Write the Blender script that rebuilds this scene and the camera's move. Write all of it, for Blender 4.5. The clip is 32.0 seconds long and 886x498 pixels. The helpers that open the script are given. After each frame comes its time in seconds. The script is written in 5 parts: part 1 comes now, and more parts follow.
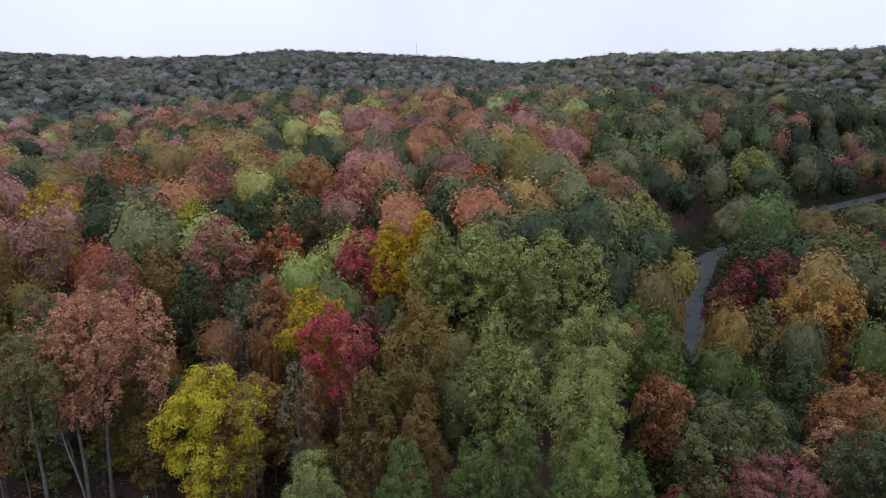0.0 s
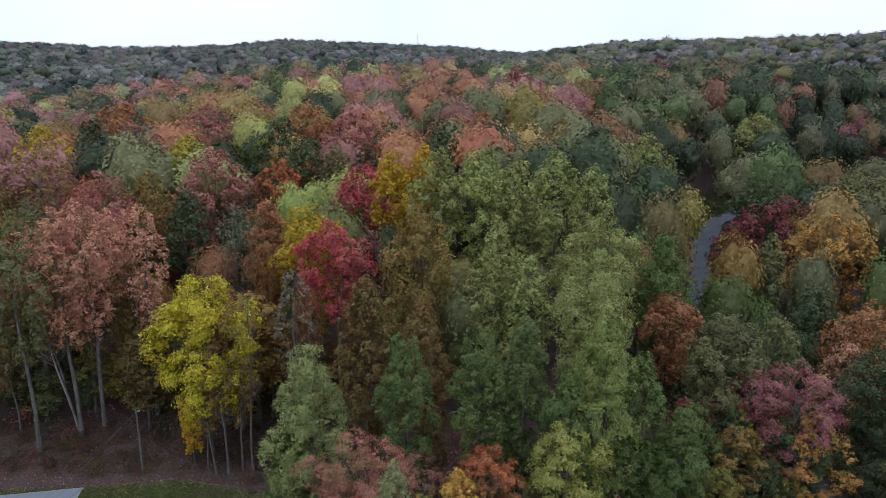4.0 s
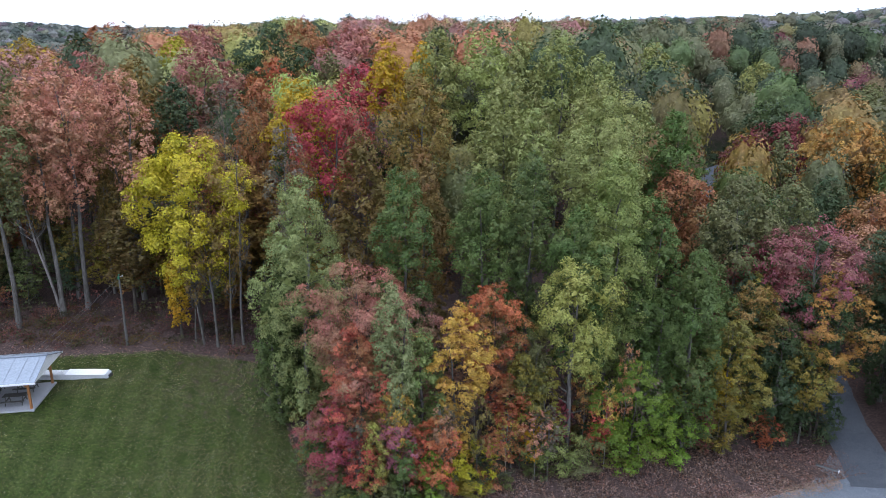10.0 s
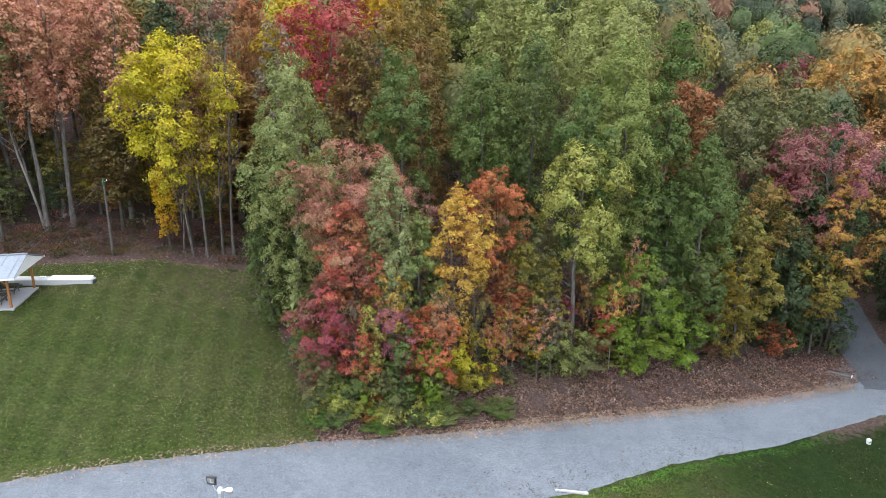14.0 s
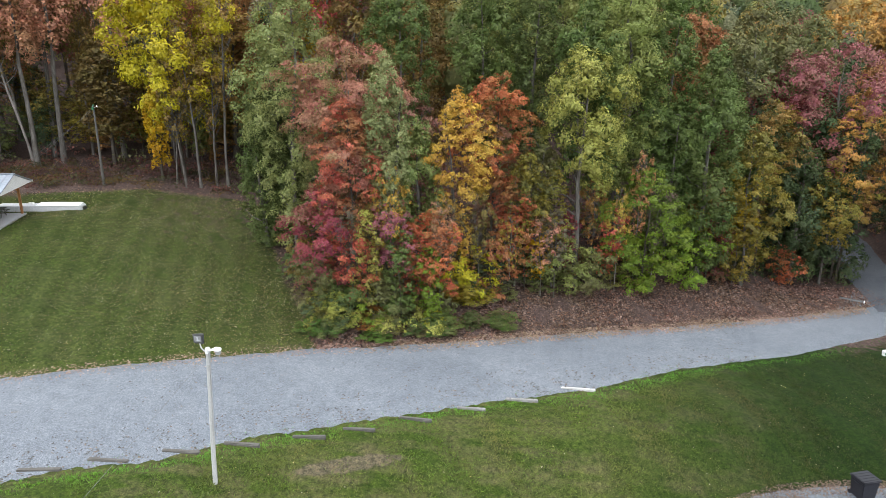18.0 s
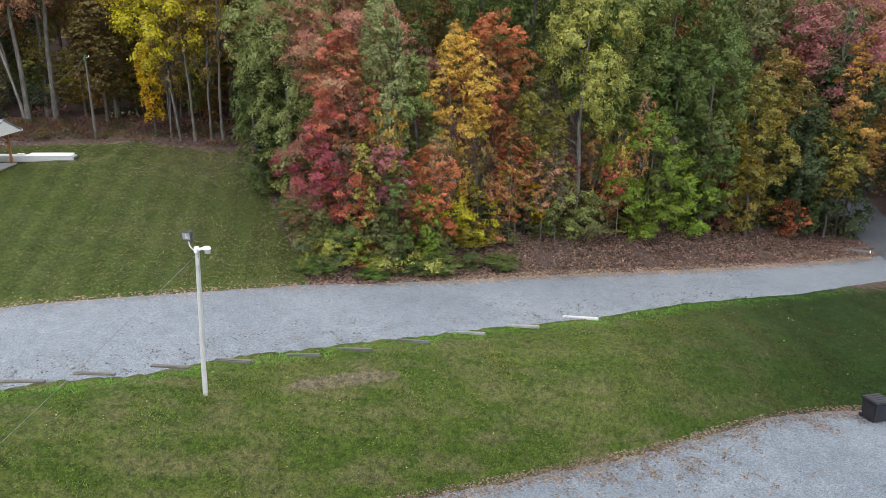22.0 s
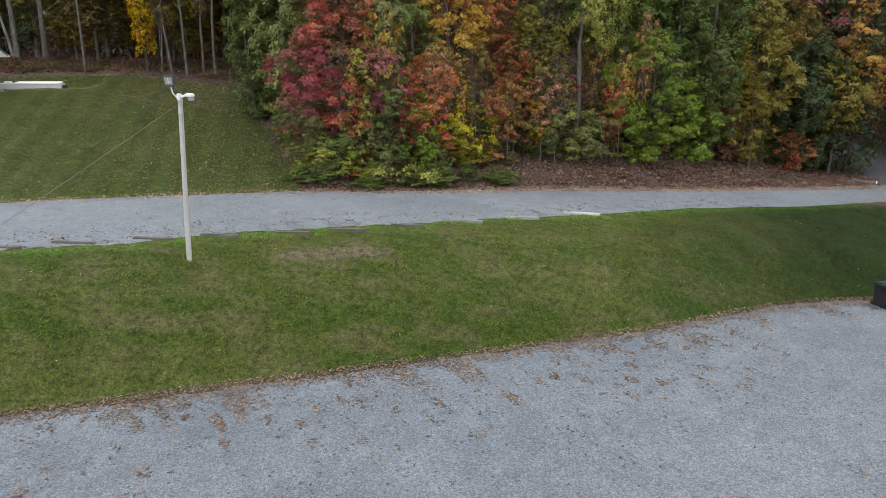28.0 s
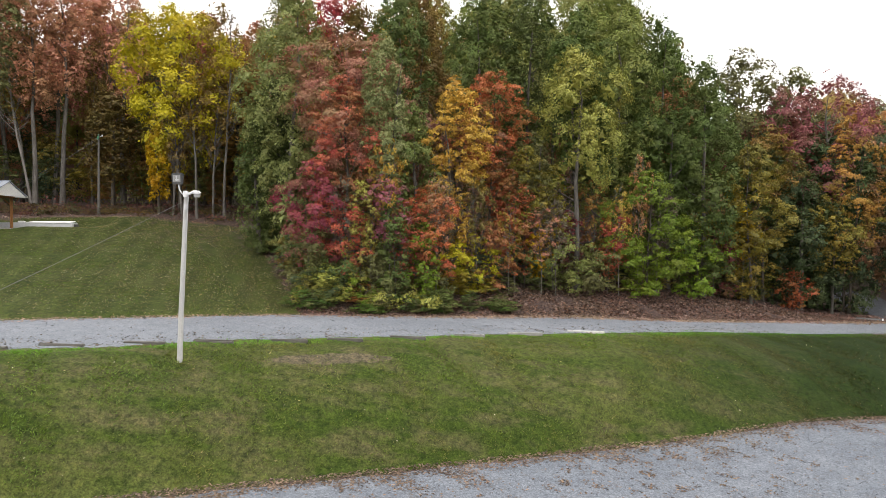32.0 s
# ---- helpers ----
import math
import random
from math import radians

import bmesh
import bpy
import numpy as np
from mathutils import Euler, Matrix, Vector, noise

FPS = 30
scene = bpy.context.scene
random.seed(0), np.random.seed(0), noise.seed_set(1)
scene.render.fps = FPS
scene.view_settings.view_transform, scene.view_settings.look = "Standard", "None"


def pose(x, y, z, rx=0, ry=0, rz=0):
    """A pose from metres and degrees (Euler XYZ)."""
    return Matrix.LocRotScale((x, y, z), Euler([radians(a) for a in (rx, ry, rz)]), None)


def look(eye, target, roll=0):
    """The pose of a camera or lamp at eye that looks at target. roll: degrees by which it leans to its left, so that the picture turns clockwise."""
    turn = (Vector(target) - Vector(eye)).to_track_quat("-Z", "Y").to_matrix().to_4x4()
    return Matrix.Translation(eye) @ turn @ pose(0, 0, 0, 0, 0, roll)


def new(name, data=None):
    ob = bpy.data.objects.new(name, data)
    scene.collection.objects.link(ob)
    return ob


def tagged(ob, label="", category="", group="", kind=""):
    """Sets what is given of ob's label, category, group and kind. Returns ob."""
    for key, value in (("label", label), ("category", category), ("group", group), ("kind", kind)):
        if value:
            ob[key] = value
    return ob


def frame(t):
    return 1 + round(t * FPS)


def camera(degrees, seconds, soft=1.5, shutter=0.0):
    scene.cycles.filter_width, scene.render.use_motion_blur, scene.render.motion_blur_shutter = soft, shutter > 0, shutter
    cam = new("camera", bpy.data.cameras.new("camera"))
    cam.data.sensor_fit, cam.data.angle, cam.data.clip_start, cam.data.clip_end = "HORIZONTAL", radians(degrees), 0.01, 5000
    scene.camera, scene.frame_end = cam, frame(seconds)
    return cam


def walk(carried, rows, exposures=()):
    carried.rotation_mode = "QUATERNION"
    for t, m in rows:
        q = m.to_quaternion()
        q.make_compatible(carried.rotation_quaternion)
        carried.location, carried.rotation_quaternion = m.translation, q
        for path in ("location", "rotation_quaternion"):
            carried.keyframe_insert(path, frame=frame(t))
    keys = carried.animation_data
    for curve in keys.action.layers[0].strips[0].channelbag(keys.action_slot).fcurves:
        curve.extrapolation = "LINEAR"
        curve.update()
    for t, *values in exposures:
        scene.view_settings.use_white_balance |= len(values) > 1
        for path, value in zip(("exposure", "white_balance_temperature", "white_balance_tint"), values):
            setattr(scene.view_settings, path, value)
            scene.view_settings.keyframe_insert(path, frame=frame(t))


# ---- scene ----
cam = camera(66.4, 32.0, soft=0.85)
PATH = [
    (0, (1.12, -1.25, 54.97), -2.05, -14.28, 0.1),
    (2, (1.09, -1.19, 50.28), -2.07, -14.46, 0.1),
    (4.5, (1.08, -1.08, 44.55), -2.13, -14.72, 0.0),
    (6, (1.05, -1.08, 41.39), -2.09, -14.94, 0.0),
    (7.5, (0.95, -1.1, 38.05), -2.05, -15.12, -0.05),
    (9, (0.8, -1.0, 34.65), -1.9, -15.22, 0.0),
    (11, (0.74, -0.75, 30.21), -1.85, -15.72, 0.1),
    (13, (0.74, -0.56, 26.31), -1.75, -16.4, 0.1),
    (14.5, (0.7, -0.55, 23.51), -1.65, -16.55, 0.05),
    (16.5, (0.69, -0.6, 20.07), -1.66, -16.62, 0.0),
    (18, (0.67, -0.73, 17.97), -1.63, -16.65, 0.0),
    (19, (0.67, -0.79, 16.57), -1.58, -16.62, 0.05),
    (20, (0.67, -0.84, 15.54), -1.55, -16.65, 0.0),
    (21, (0.65, -0.85, 14.6), -1.5, -16.6, 0.0),
    (23, (0.67, -1.0, 12.76), -1.47, -16.55, 0.0),
    (25, (0.65, -1.18, 10.71), -1.4, -16.13, 0.05),
    (27.5, (0.76, -1.32, 8.22), -1.36, -16.26, 0.1),
    (28, (0.78, -1.31, 7.81), -1.32, -16.39, 0.2),
    (29, (0.76, -1.21, 7.19), -1.12, -16.76, 0.2),
    (30, (0.8, -1.17, 6.59), -1.15, -16.82, 0.15),
    (30.5, (0.84, -1.17, 6.16), -1.33, -16.63, 0.1),
    (31, (0.86, -1.18, 5.69), -1.46, -14.1, 0.15),
    (31.5, (0.85, -1.21, 5.27), -1.52, -8.07, 0.25),
    (32, (0.82, -1.28, 4.89), -1.52, -1.82, 0.35),
]


def aimed(eye, yaw, pitch, roll):
    """The camera's pose from its place, its turn to the left, its tilt and its lean, in degrees."""
    a, b = radians(yaw), radians(pitch)
    way = Vector((-math.sin(a) * math.cos(b), math.cos(a) * math.cos(b), math.sin(b)))
    return look(eye, Vector(eye) + way, roll)


EXPOSURES = [(0, -1.80, 6050, 12), (6, -1.46, 5600, 13), (9, -1.17, 5500, 13), (13, -0.48, 6100, 10), (20, -0.54, 6650, 8), (25, -0.72, 6750, 8), (28, -0.92, 6900, 8), (31, -1.06, 7100, 9), (32, -0.66, 7300, 12)]
walk(cam, [(t, aimed(eye, -yaw, pitch, roll)) for t, eye, yaw, pitch, roll in PATH], EXPOSURES)
world = bpy.data.worlds.new("overcast_sky")
scene.world = world
world.use_nodes = True
wt = world.node_tree
sky = wt.nodes.new("ShaderNodeTexSky")
sky.sky_type, sky.sun_disc = "NISHITA", False
sky.sun_elevation, sky.sun_rotation = radians(78), radians(239)
sky.air_density, sky.dust_density = 1.0, 2.0
veil = wt.nodes.new("ShaderNodeMix")
veil.data_type = "RGBA"
cloud_map = wt.nodes.new("ShaderNodeTexCoord")
cloud_noise = wt.nodes.new("ShaderNodeTexNoise")
cloud_noise.inputs["Scale"].default_value = 3.0
cloud_noise.inputs["Detail"].default_value = 5.0
cloud_ramp = wt.nodes.new("ShaderNodeValToRGB")
cloud_ramp.color_ramp.elements[0].position, cloud_ramp.color_ramp.elements[1].position = 0.3, 0.7
cloud_ramp.color_ramp.elements[0].color = (9.0, 9.6, 10.6, 1)
cloud_ramp.color_ramp.elements[1].color = (10.8, 11.0, 11.5, 1)
wt.links.new(cloud_map.outputs["Generated"], cloud_noise.inputs["Vector"])
wt.links.new(cloud_noise.outputs["Fac"], cloud_ramp.inputs["Fac"])
veil.inputs["Factor"].default_value = 0.9
# an overcast dome is brighter overhead than at the horizon
height = wt.nodes.new("ShaderNodeSeparateXYZ")
wt.links.new(cloud_map.outputs["Generated"], height.inputs[0])
rise = wt.nodes.new("ShaderNodeMapRange")
rise.inputs["From Min"].default_value, rise.inputs["From Max"].default_value = 0.0, 1.0
rise.inputs["To Min"].default_value, rise.inputs["To Max"].default_value = 0.31, 0.47
wt.links.new(height.outputs["Z"], rise.inputs["Value"])
wt.links.new(rise.outputs["Result"], wt.nodes["Background"].inputs["Strength"])
wt.links.new(sky.outputs["Color"], veil.inputs[6])
wt.links.new(cloud_ramp.outputs["Color"], veil.inputs[7])
wt.links.new(veil.outputs[2], wt.nodes["Background"].inputs["Color"])

sun = new("sun", bpy.data.lights.new("sun", "SUN"))
sun.data.energy, sun.data.angle, sun.data.color = 1.5, radians(40), (1.0, 0.95, 0.88)
sun.matrix_world = look((0, 0, 0), (0.2, 0.12, -1.1))
# ---- the lie of the land ----
def smooth(a, b, v):
    k = np.clip((v - a) / (b - a), 0, 1)
    return k * k * (3 - 2 * k)


NEAR_X = [-60, -30, -17, -12.6, -8, -2.7, 3.3, 8.1, 14, 22.5, 28, 31.6, 40]
NEAR_Y = [4, 18, 24.3, 25.6, 27.8, 29.8, 32.0, 33.5, 37, 40.4, 43.4, 45.3, 50]
FAR_X = [-60, -40, -25.8, -20, -13.7, -7, 0, 7.8, 16.3, 25.9, 31.7, 40]
FAR_Y = [14.5, 25.5, 33.8, 35.7, 37.2, 38.7, 40.2, 42.3, 45.0, 48.1, 50.6, 54]
LOT_X = [-60, -40, -13.5, -8.8, -3.3, 2.8, 9.6, 15, 17.3, 20.1, 24, 60]
LOT_Y = [0, 8, 18, 19.6, 21.4, 23.4, 25.9, 28.4, 29.2, 29.6, 29.6, 29]
LOT_Z = -3.7


def road_near(x):
    return np.interp(x, NEAR_X, NEAR_Y)


def road_far(x):
    return np.interp(x, FAR_X, FAR_Y)


def lot_edge(x):
    return np.interp(x, LOT_X, LOT_Y)


def road_z(x):
    return np.interp(x, [-60, -40, -10, 8, 30, 37, 60], [0.2, 0.1, 0, -0.5, -2.0, -2.3, -2.3])


# the lane that leaves the bend and runs up the valley
LANE_Y = [40, 47, 54, 61, 70, 90, 138, 162, 198, 249, 267, 286, 340]
LANE_X = [33, 35, 37, 38.6, 41.5, 44, 50.5, 57.6, 74, 121, 147, 175, 260]
LANE_Z = [-2.0, -2.2, -2.3, -2.3, -2.2, -1.6, 0, 1, 2, 4, 5, 6, 8]


def lane_x(y):
    return np.interp(y, LANE_Y, LANE_X)


def lane_z(y):
    return np.interp(y, LANE_Y, LANE_Z)


def land(x, y):
    """The height of the ground."""
    x, y = np.asarray(x, float), np.asarray(y, float)
    r, az = np.hypot(x, y), np.degrees(np.arctan2(x, np.maximum(y, 1e-3)))
    zr, ye, yn, yf = road_z(x), lot_edge(x), road_near(x), road_far(x)
    # lot, bank, road
    rise = np.clip((y - ye - 0.6) / np.maximum(yn - ye - 0.6, 0.5), 0, 1)
    bank = LOT_Z + (zr - LOT_Z) * (1 - (1 - rise) ** 2.3)
    low = np.where(y < ye, LOT_Z, bank)
    # beyond the road: a slope up to the wood, then a broad back
    fall = 0.3 * smooth(30, 12, x)
    low = low - fall * smooth(0, 1, (y - yn) / np.maximum(yf - yn, 1.0))
    up = zr - fall + 0.24 * np.clip(y - yf - 0.6, 0, None)
    back = np.interp(y, [50, 59, 80, 100, 130, 180, 250, 310, 360], [4.6, 5.8, 7.5, 8.5, 11, 15, 21, 28, 29])
    slope = np.minimum(up, back)
    slope = np.where(y > 66, back, slope) - 9 * smooth(-14, -30, az) * smooth(120, 240, r)
    # the valley of the lane
    side = x - lane_x(y)
    wide = 6 + 0.12 * np.clip(y - 60, 0, 400)
    valley = lane_z(y) + 0.06 * np.clip(side, 0, 400)
    k = smooth(-wide - 14, -3, side) * smooth(44, 56, y)
    slope = slope * (1 - k) + valley * k
    h = np.where(y < yf, low, slope)
    # the levelled ground of the shelter
    pad = smooth(7.2, 5.4, np.abs(x + 40.2)) * smooth(4.6, 3.2, np.abs(y - 50.3))
    h = h * (1 - pad) + np.minimum(h, 4.5) * pad
    shelf = smooth(6.8, 4.4, np.abs(x + 34.4)) * smooth(3.2, 1.5, np.abs(y - 54.0))
    h = h * (1 - shelf) + np.minimum(h, 4.68) * shelf
    # distance: a dip on the left, then the far ridges
    far_r = np.interp(az, [-60, 4, 14, 60], [1250, 1200, 880, 850])
    far_z = np.interp(az, [-60, -34, -27, -19, -15, -6, -1, 4, 8, 12, 20, 30, 60], [69, 71, 65, 70, 80, 73, 69, 58, 62, 66, 64, 66, 67])
    dip = np.interp(az, [-60, -12, 2, 12, 24, 60], [-6, 4, 22, 22, 10, 8])
    a = smooth(330, 480, r)
    start = np.minimum(h, 32)
    b = np.clip((r - 420) / (far_r - 420), 0, 1)
    far = dip + (far_z - dip) * (b * b * (3 - 2 * b) * 0.6 + b * 0.4) - 30 * smooth(far_r + 50, far_r + 900, r)
    out = start * (1 - a) + far * a
    return np.where(y < -40, LOT_Z, out)
# ---- materials ----
def material(name):
    m = bpy.data.materials.new(name)
    m.use_nodes = True
    return m, m.node_tree, m.node_tree.nodes["Principled BSDF"]


def node(tree, kind, **given):
    n = tree.nodes.new(kind)
    for key, value in given.items():
        n.inputs[key.replace("_", " ")].default_value = value
    return n


def ramp(tree, fac, stops):
    r = tree.nodes.new("ShaderNodeValToRGB")
    while len(r.color_ramp.elements) < len(stops):
        r.color_ramp.elements.new(0.5)
    for e, (p, c) in zip(r.color_ramp.elements, stops):
        e.position, e.color = p, (*c, 1)
    tree.links.new(fac, r.inputs["Fac"])
    return r.outputs["Color"]


def mix(tree, fac, a, b, mode="MIX"):
    n = tree.nodes.new("ShaderNodeMix")
    n.data_type, n.blend_type = "RGBA", mode
    for slot, value in ((0, fac), (6, a), (7, b)):
        if isinstance(value, bpy.types.NodeSocket):
            tree.links.new(value, n.inputs[slot])
        else:
            n.inputs[slot].default_value = value if slot == 0 else (*value, 1)
    return n.outputs[2]


def noise_at(tree, scale, detail=4.0, rough=0.6, where="Object"):
    c = tree.nodes.new("ShaderNodeTexCoord")
    n = node(tree, "ShaderNodeTexNoise", Scale=scale, Detail=detail, Roughness=rough)
    tree.links.new(c.outputs[where], n.inputs["Vector"])
    return n.outputs["Fac"]


def bump(tree, bsdf, height, strength, distance):
    b = node(tree, "ShaderNodeBump", Strength=strength, Distance=distance)
    tree.links.new(height, b.inputs["Height"])
    tree.links.new(b.outputs["Normal"], bsdf.inputs["Normal"])


def plain(name, a, b, scale=8.0, rough=0.7, metal=0.0, strength=0.2, distance=0.01):
    """A surface between two colours, mottled at two scales, with a fine relief."""
    m, t, s = material(name)
    big, fine = noise_at(t, scale), noise_at(t, scale * 9, 3.0)
    c = mix(t, big, a, b)
    shade = ramp(t, fine, [(0.3, (0.82,) * 3), (0.7, (1.1,) * 3)])
    t.links.new(mix(t, 1.0, c, shade, "MULTIPLY"), s.inputs["Base Color"])
    s.inputs["Roughness"].default_value, s.inputs["Metallic"].default_value = rough, metal
    s.inputs["Specular IOR Level"].default_value = 0.3
    bump(t, s, fine, strength, distance)
    return m


def leaf_material(name, own):
    """Leaves: the colour of the tree, varied leaf by leaf and patch by patch; light passes through them."""
    m, t, s = material(name)
    t.nodes.remove(s)
    if own:
        info = t.nodes.new("ShaderNodeObjectInfo")
        colour = info.outputs["Color"]
    else:
        info = t.nodes.new("ShaderNodeAttribute")
        info.attribute_name = "tint"
        colour = info.outputs["Color"]
    geo = t.nodes.new("ShaderNodeNewGeometry")
    isle = geo.outputs["Random Per Island"]
    patch = noise_at(t, 0.45 if own else 0.12, 3.0)
    hsv = t.nodes.new("ShaderNodeHueSaturation")
    hue = node(t, "ShaderNodeMapRange", From_Min=0.25, From_Max=0.75, To_Min=-1.0, To_Max=1.0)
    t.links.new(patch, hue.inputs["Value"])
    spread = t.nodes.new("ShaderNodeMath")
    spread.operation = "MULTIPLY_ADD"
    spread.inputs[2].default_value = 0.5
    t.links.new(hue.outputs["Result"], spread.inputs[0])
    spread.inputs[1].default_value = 0.02
    if own:
        # part of the leaves have not turned yet
        turned = ramp(t, noise_at(t, 0.3, 2.0, 0.5), [(0.47, (0, 0, 0)), (0.58, (1, 1, 1))])
        amount = t.nodes.new("ShaderNodeMath")
        amount.operation = "MULTIPLY"
        t.links.new(turned, amount.inputs[0])
        t.links.new(info.outputs["Alpha"], amount.inputs[1])
        colour = mix(t, amount.outputs[0], colour, (0.115, 0.125, 0.04))
    t.links.new(spread.outputs[0], hsv.inputs["Hue"])
    hsv.inputs["Saturation"].default_value = 1.04
    val = node(t, "ShaderNodeMapRange", From_Min=0.0, From_Max=1.0, To_Min=0.72 if own else 0.82, To_Max=1.32 if own else 1.18)
    t.links.new(isle, val.inputs["Value"])
    clump = node(t, "ShaderNodeMapRange", From_Min=0.3, From_Max=0.7, To_Min=0.76, To_Max=1.24)
    t.links.new(noise_at(t, 1.1 if own else 0.7, 3.0), clump.inputs["Value"])
    both = t.nodes.new("ShaderNodeMath")
    both.operation = "MULTIPLY"
    t.links.new(val.outputs["Result"], both.inputs[0])
    t.links.new(clump.outputs["Result"], both.inputs[1])
    t.links.new(both.outputs[0], hsv.inputs["Value"])
    t.links.new(colour, hsv.inputs["Color"])
    d = t.nodes.new("ShaderNodeBsdfDiffuse")
    tr = t.nodes.new("ShaderNodeBsdfTranslucent")
    t.links.new(hsv.outputs["Color"], d.inputs["Color"])
    t.links.new(hsv.outputs["Color"], tr.inputs["Color"])
    gl = node(t, "ShaderNodeBsdfGlossy", Roughness=0.45)
    gl.inputs["Color"].default_value = (0.5, 0.5, 0.5, 1)
    a = node(t, "ShaderNodeMixShader", Fac=0.16)
    t.links.new(d.outputs[0], a.inputs[1])
    t.links.new(tr.outputs[0], a.inputs[2])
    b = node(t, "ShaderNodeMixShader", Fac=0.035)
    t.links.new(a.outputs[0], b.inputs[1])
    t.links.new(gl.outputs[0], b.inputs[2])
    t.links.new(b.outputs[0], t.nodes["Material Output"].inputs["Surface"])
    return m


LEAVES, FAR_LEAVES = leaf_material("leaves", True), leaf_material("far_leaves", False)


def bark_material(name, a, b):
    m, t, s = material(name)
    c = t.nodes.new("ShaderNodeTexCoord")
    mp = t.nodes.new("ShaderNodeMapping")
    mp.inputs["Scale"].default_value = (9, 9, 1.2)
    t.links.new(c.outputs["Object"], mp.inputs["Vector"])
    n = node(t, "ShaderNodeTexNoise", Scale=1.0, Detail=5.0, Roughness=0.7)
    t.links.new(mp.outputs["Vector"], n.inputs["Vector"])
    col = ramp(t, n.outputs["Fac"], [(0.3, a), (0.68, b)])
    patch = ramp(t, noise_at(t, 0.6), [(0.4, (0.7, 0.7, 0.68)), (0.65, (1.1, 1.1, 1.1))])
    t.links.new(mix(t, 1.0, col, patch, "MULTIPLY"), s.inputs["Base Color"])
    s.inputs["Roughness"].default_value, s.inputs["Specular IOR Level"].default_value = 0.9, 0.2
    bump(t, s, n.outputs["Fac"], 0.8, 0.03)
    return m


BARK = bark_material("grey_bark", (0.055, 0.049, 0.043), (0.20, 0.183, 0.165))
DARK_BARK = bark_material("dark_bark", (0.035, 0.03, 0.025), (0.13, 0.11, 0.09))
TWIG = bark_material("bare_twigs", (0.16, 0.14, 0.125), (0.34, 0.31, 0.29))


def ground_material():
    """Mown grass with dry and dark patches near the road, darkened eastward for tree shade; leaf litter under the
    trees, by the share of litter of each corner.
    """
    m, t, s = material("turf_and_litter")
    mid, fine = noise_at(t, 0.9, 5.0, 0.65), noise_at(t, 14.0, 5.0, 0.7)
    here = t.nodes.new("ShaderNodeTexCoord")
    along = t.nodes.new("ShaderNodeMapping")
    along.inputs["Rotation"].default_value, along.inputs["Scale"].default_value = (0, 0, radians(-19)), (0.3, 1.0, 1.0)
    t.links.new(here.outputs["Object"], along.inputs["Vector"])
    bands = []
    for scale in (0.33, 0.9):
        n = node(t, "ShaderNodeTexNoise", Scale=scale, Detail=6.0, Roughness=0.68)
        t.links.new(along.outputs["Vector"], n.inputs["Vector"])
        bands.append(n.outputs["Fac"])
    big = bands[0]
    green = mix(t, mid, (0.018, 0.035, 0.004), (0.042, 0.062, 0.010))
    dry = mix(t, ramp(t, big, [(0.46, (0, 0, 0)), (0.64, (1, 1, 1))]), green, (0.058, 0.069, 0.018))
    # mowing stripes
    c = t.nodes.new("ShaderNodeTexCoord")
    mp = t.nodes.new("ShaderNodeMapping")
    mp.inputs["Rotation"].default_value = (0, 0, radians(-12))
    t.links.new(c.outputs["Object"], mp.inputs["Vector"])
    w = node(t, "ShaderNodeTexWave", Scale=0.16, Distortion=1.6, Detail=2.0)
    t.links.new(mp.outputs["Vector"], w.inputs["Vector"])
    stripe = ramp(t, w.outputs["Fac"], [(0.2, (0.975,) * 3), (0.8, (1.015,) * 3)])
    dry = mix(t, 1.0, dry, stripe, "MULTIPLY")
    lawn = t.nodes.new("ShaderNodeAttribute")
    lawn.attribute_name = "lawn"
    mown = mix(t, 1.0, mix(t, mid, (0.020, 0.031, 0.007), (0.043, 0.055, 0.013)), ramp(t, w.outputs["Fac"], [(0.2, (0.8,) * 3), (0.8, (1.1,) * 3)]), "MULTIPLY")
    dry = mix(t, lawn.outputs["Fac"], dry, mown)
    thin = ramp(t, bands[1], [(0.46, (0, 0, 0)), (0.66, (0.75,) * 3)])
    dry = mix(t, mix(t, lawn.outputs["Fac"], thin, (0, 0, 0)), dry, (0.08, 0.07, 0.034))
    soil = t.nodes.new("ShaderNodeAttribute")
    soil.attribute_name = "soil"
    worn = ramp(t, mix(t, 0.45, soil.outputs["Color"], mid), [(0.42, (0, 0, 0)), (0.6, (0.85,) * 3)])
    dry = mix(t, worn, dry, mix(t, fine, (0.065, 0.053, 0.034), (0.115, 0.094, 0.064)))
    # eastward the bank turns deeper green, darkened in colour for the trees' shade
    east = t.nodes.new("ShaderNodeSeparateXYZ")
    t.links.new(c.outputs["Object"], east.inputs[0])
    lush_shade = node(t, "ShaderNodeMapRange", From_Min=7.0, From_Max=21.0, To_Min=0.0, To_Max=0.95)
    t.links.new(east.outputs["X"], lush_shade.inputs["Value"])
    dry = mix(t, lush_shade.outputs["Result"], dry, mix(t, mid, (0.005, 0.013, 0.002), (0.013, 0.028, 0.004)))
    tuft = ramp(t, noise_at(t, 4.2, 5.0, 0.75), [(0.36, (0.5, 0.56, 0.55)), (0.5, (1.0, 1.0, 1.0)), (0.66, (1.5, 1.4, 1.3))])
    dry = mix(t, 1.0, dry, tuft, "MULTIPLY")
    blade = ramp(t, fine, [(0.3, (0.42,) * 3), (0.7, (1.58,) * 3)])
    grass = mix(t, 1.0, dry, blade, "MULTIPLY")
    lit = ramp(t, noise_at(t, 5.0, 6.0, 0.8), [(0.25, (0.014, 0.010, 0.009)), (0.45, (0.053, 0.036, 0.031)), (0.7, (0.14, 0.094, 0.082))])
    share = t.nodes.new("ShaderNodeAttribute")
    share.attribute_name = "litter"
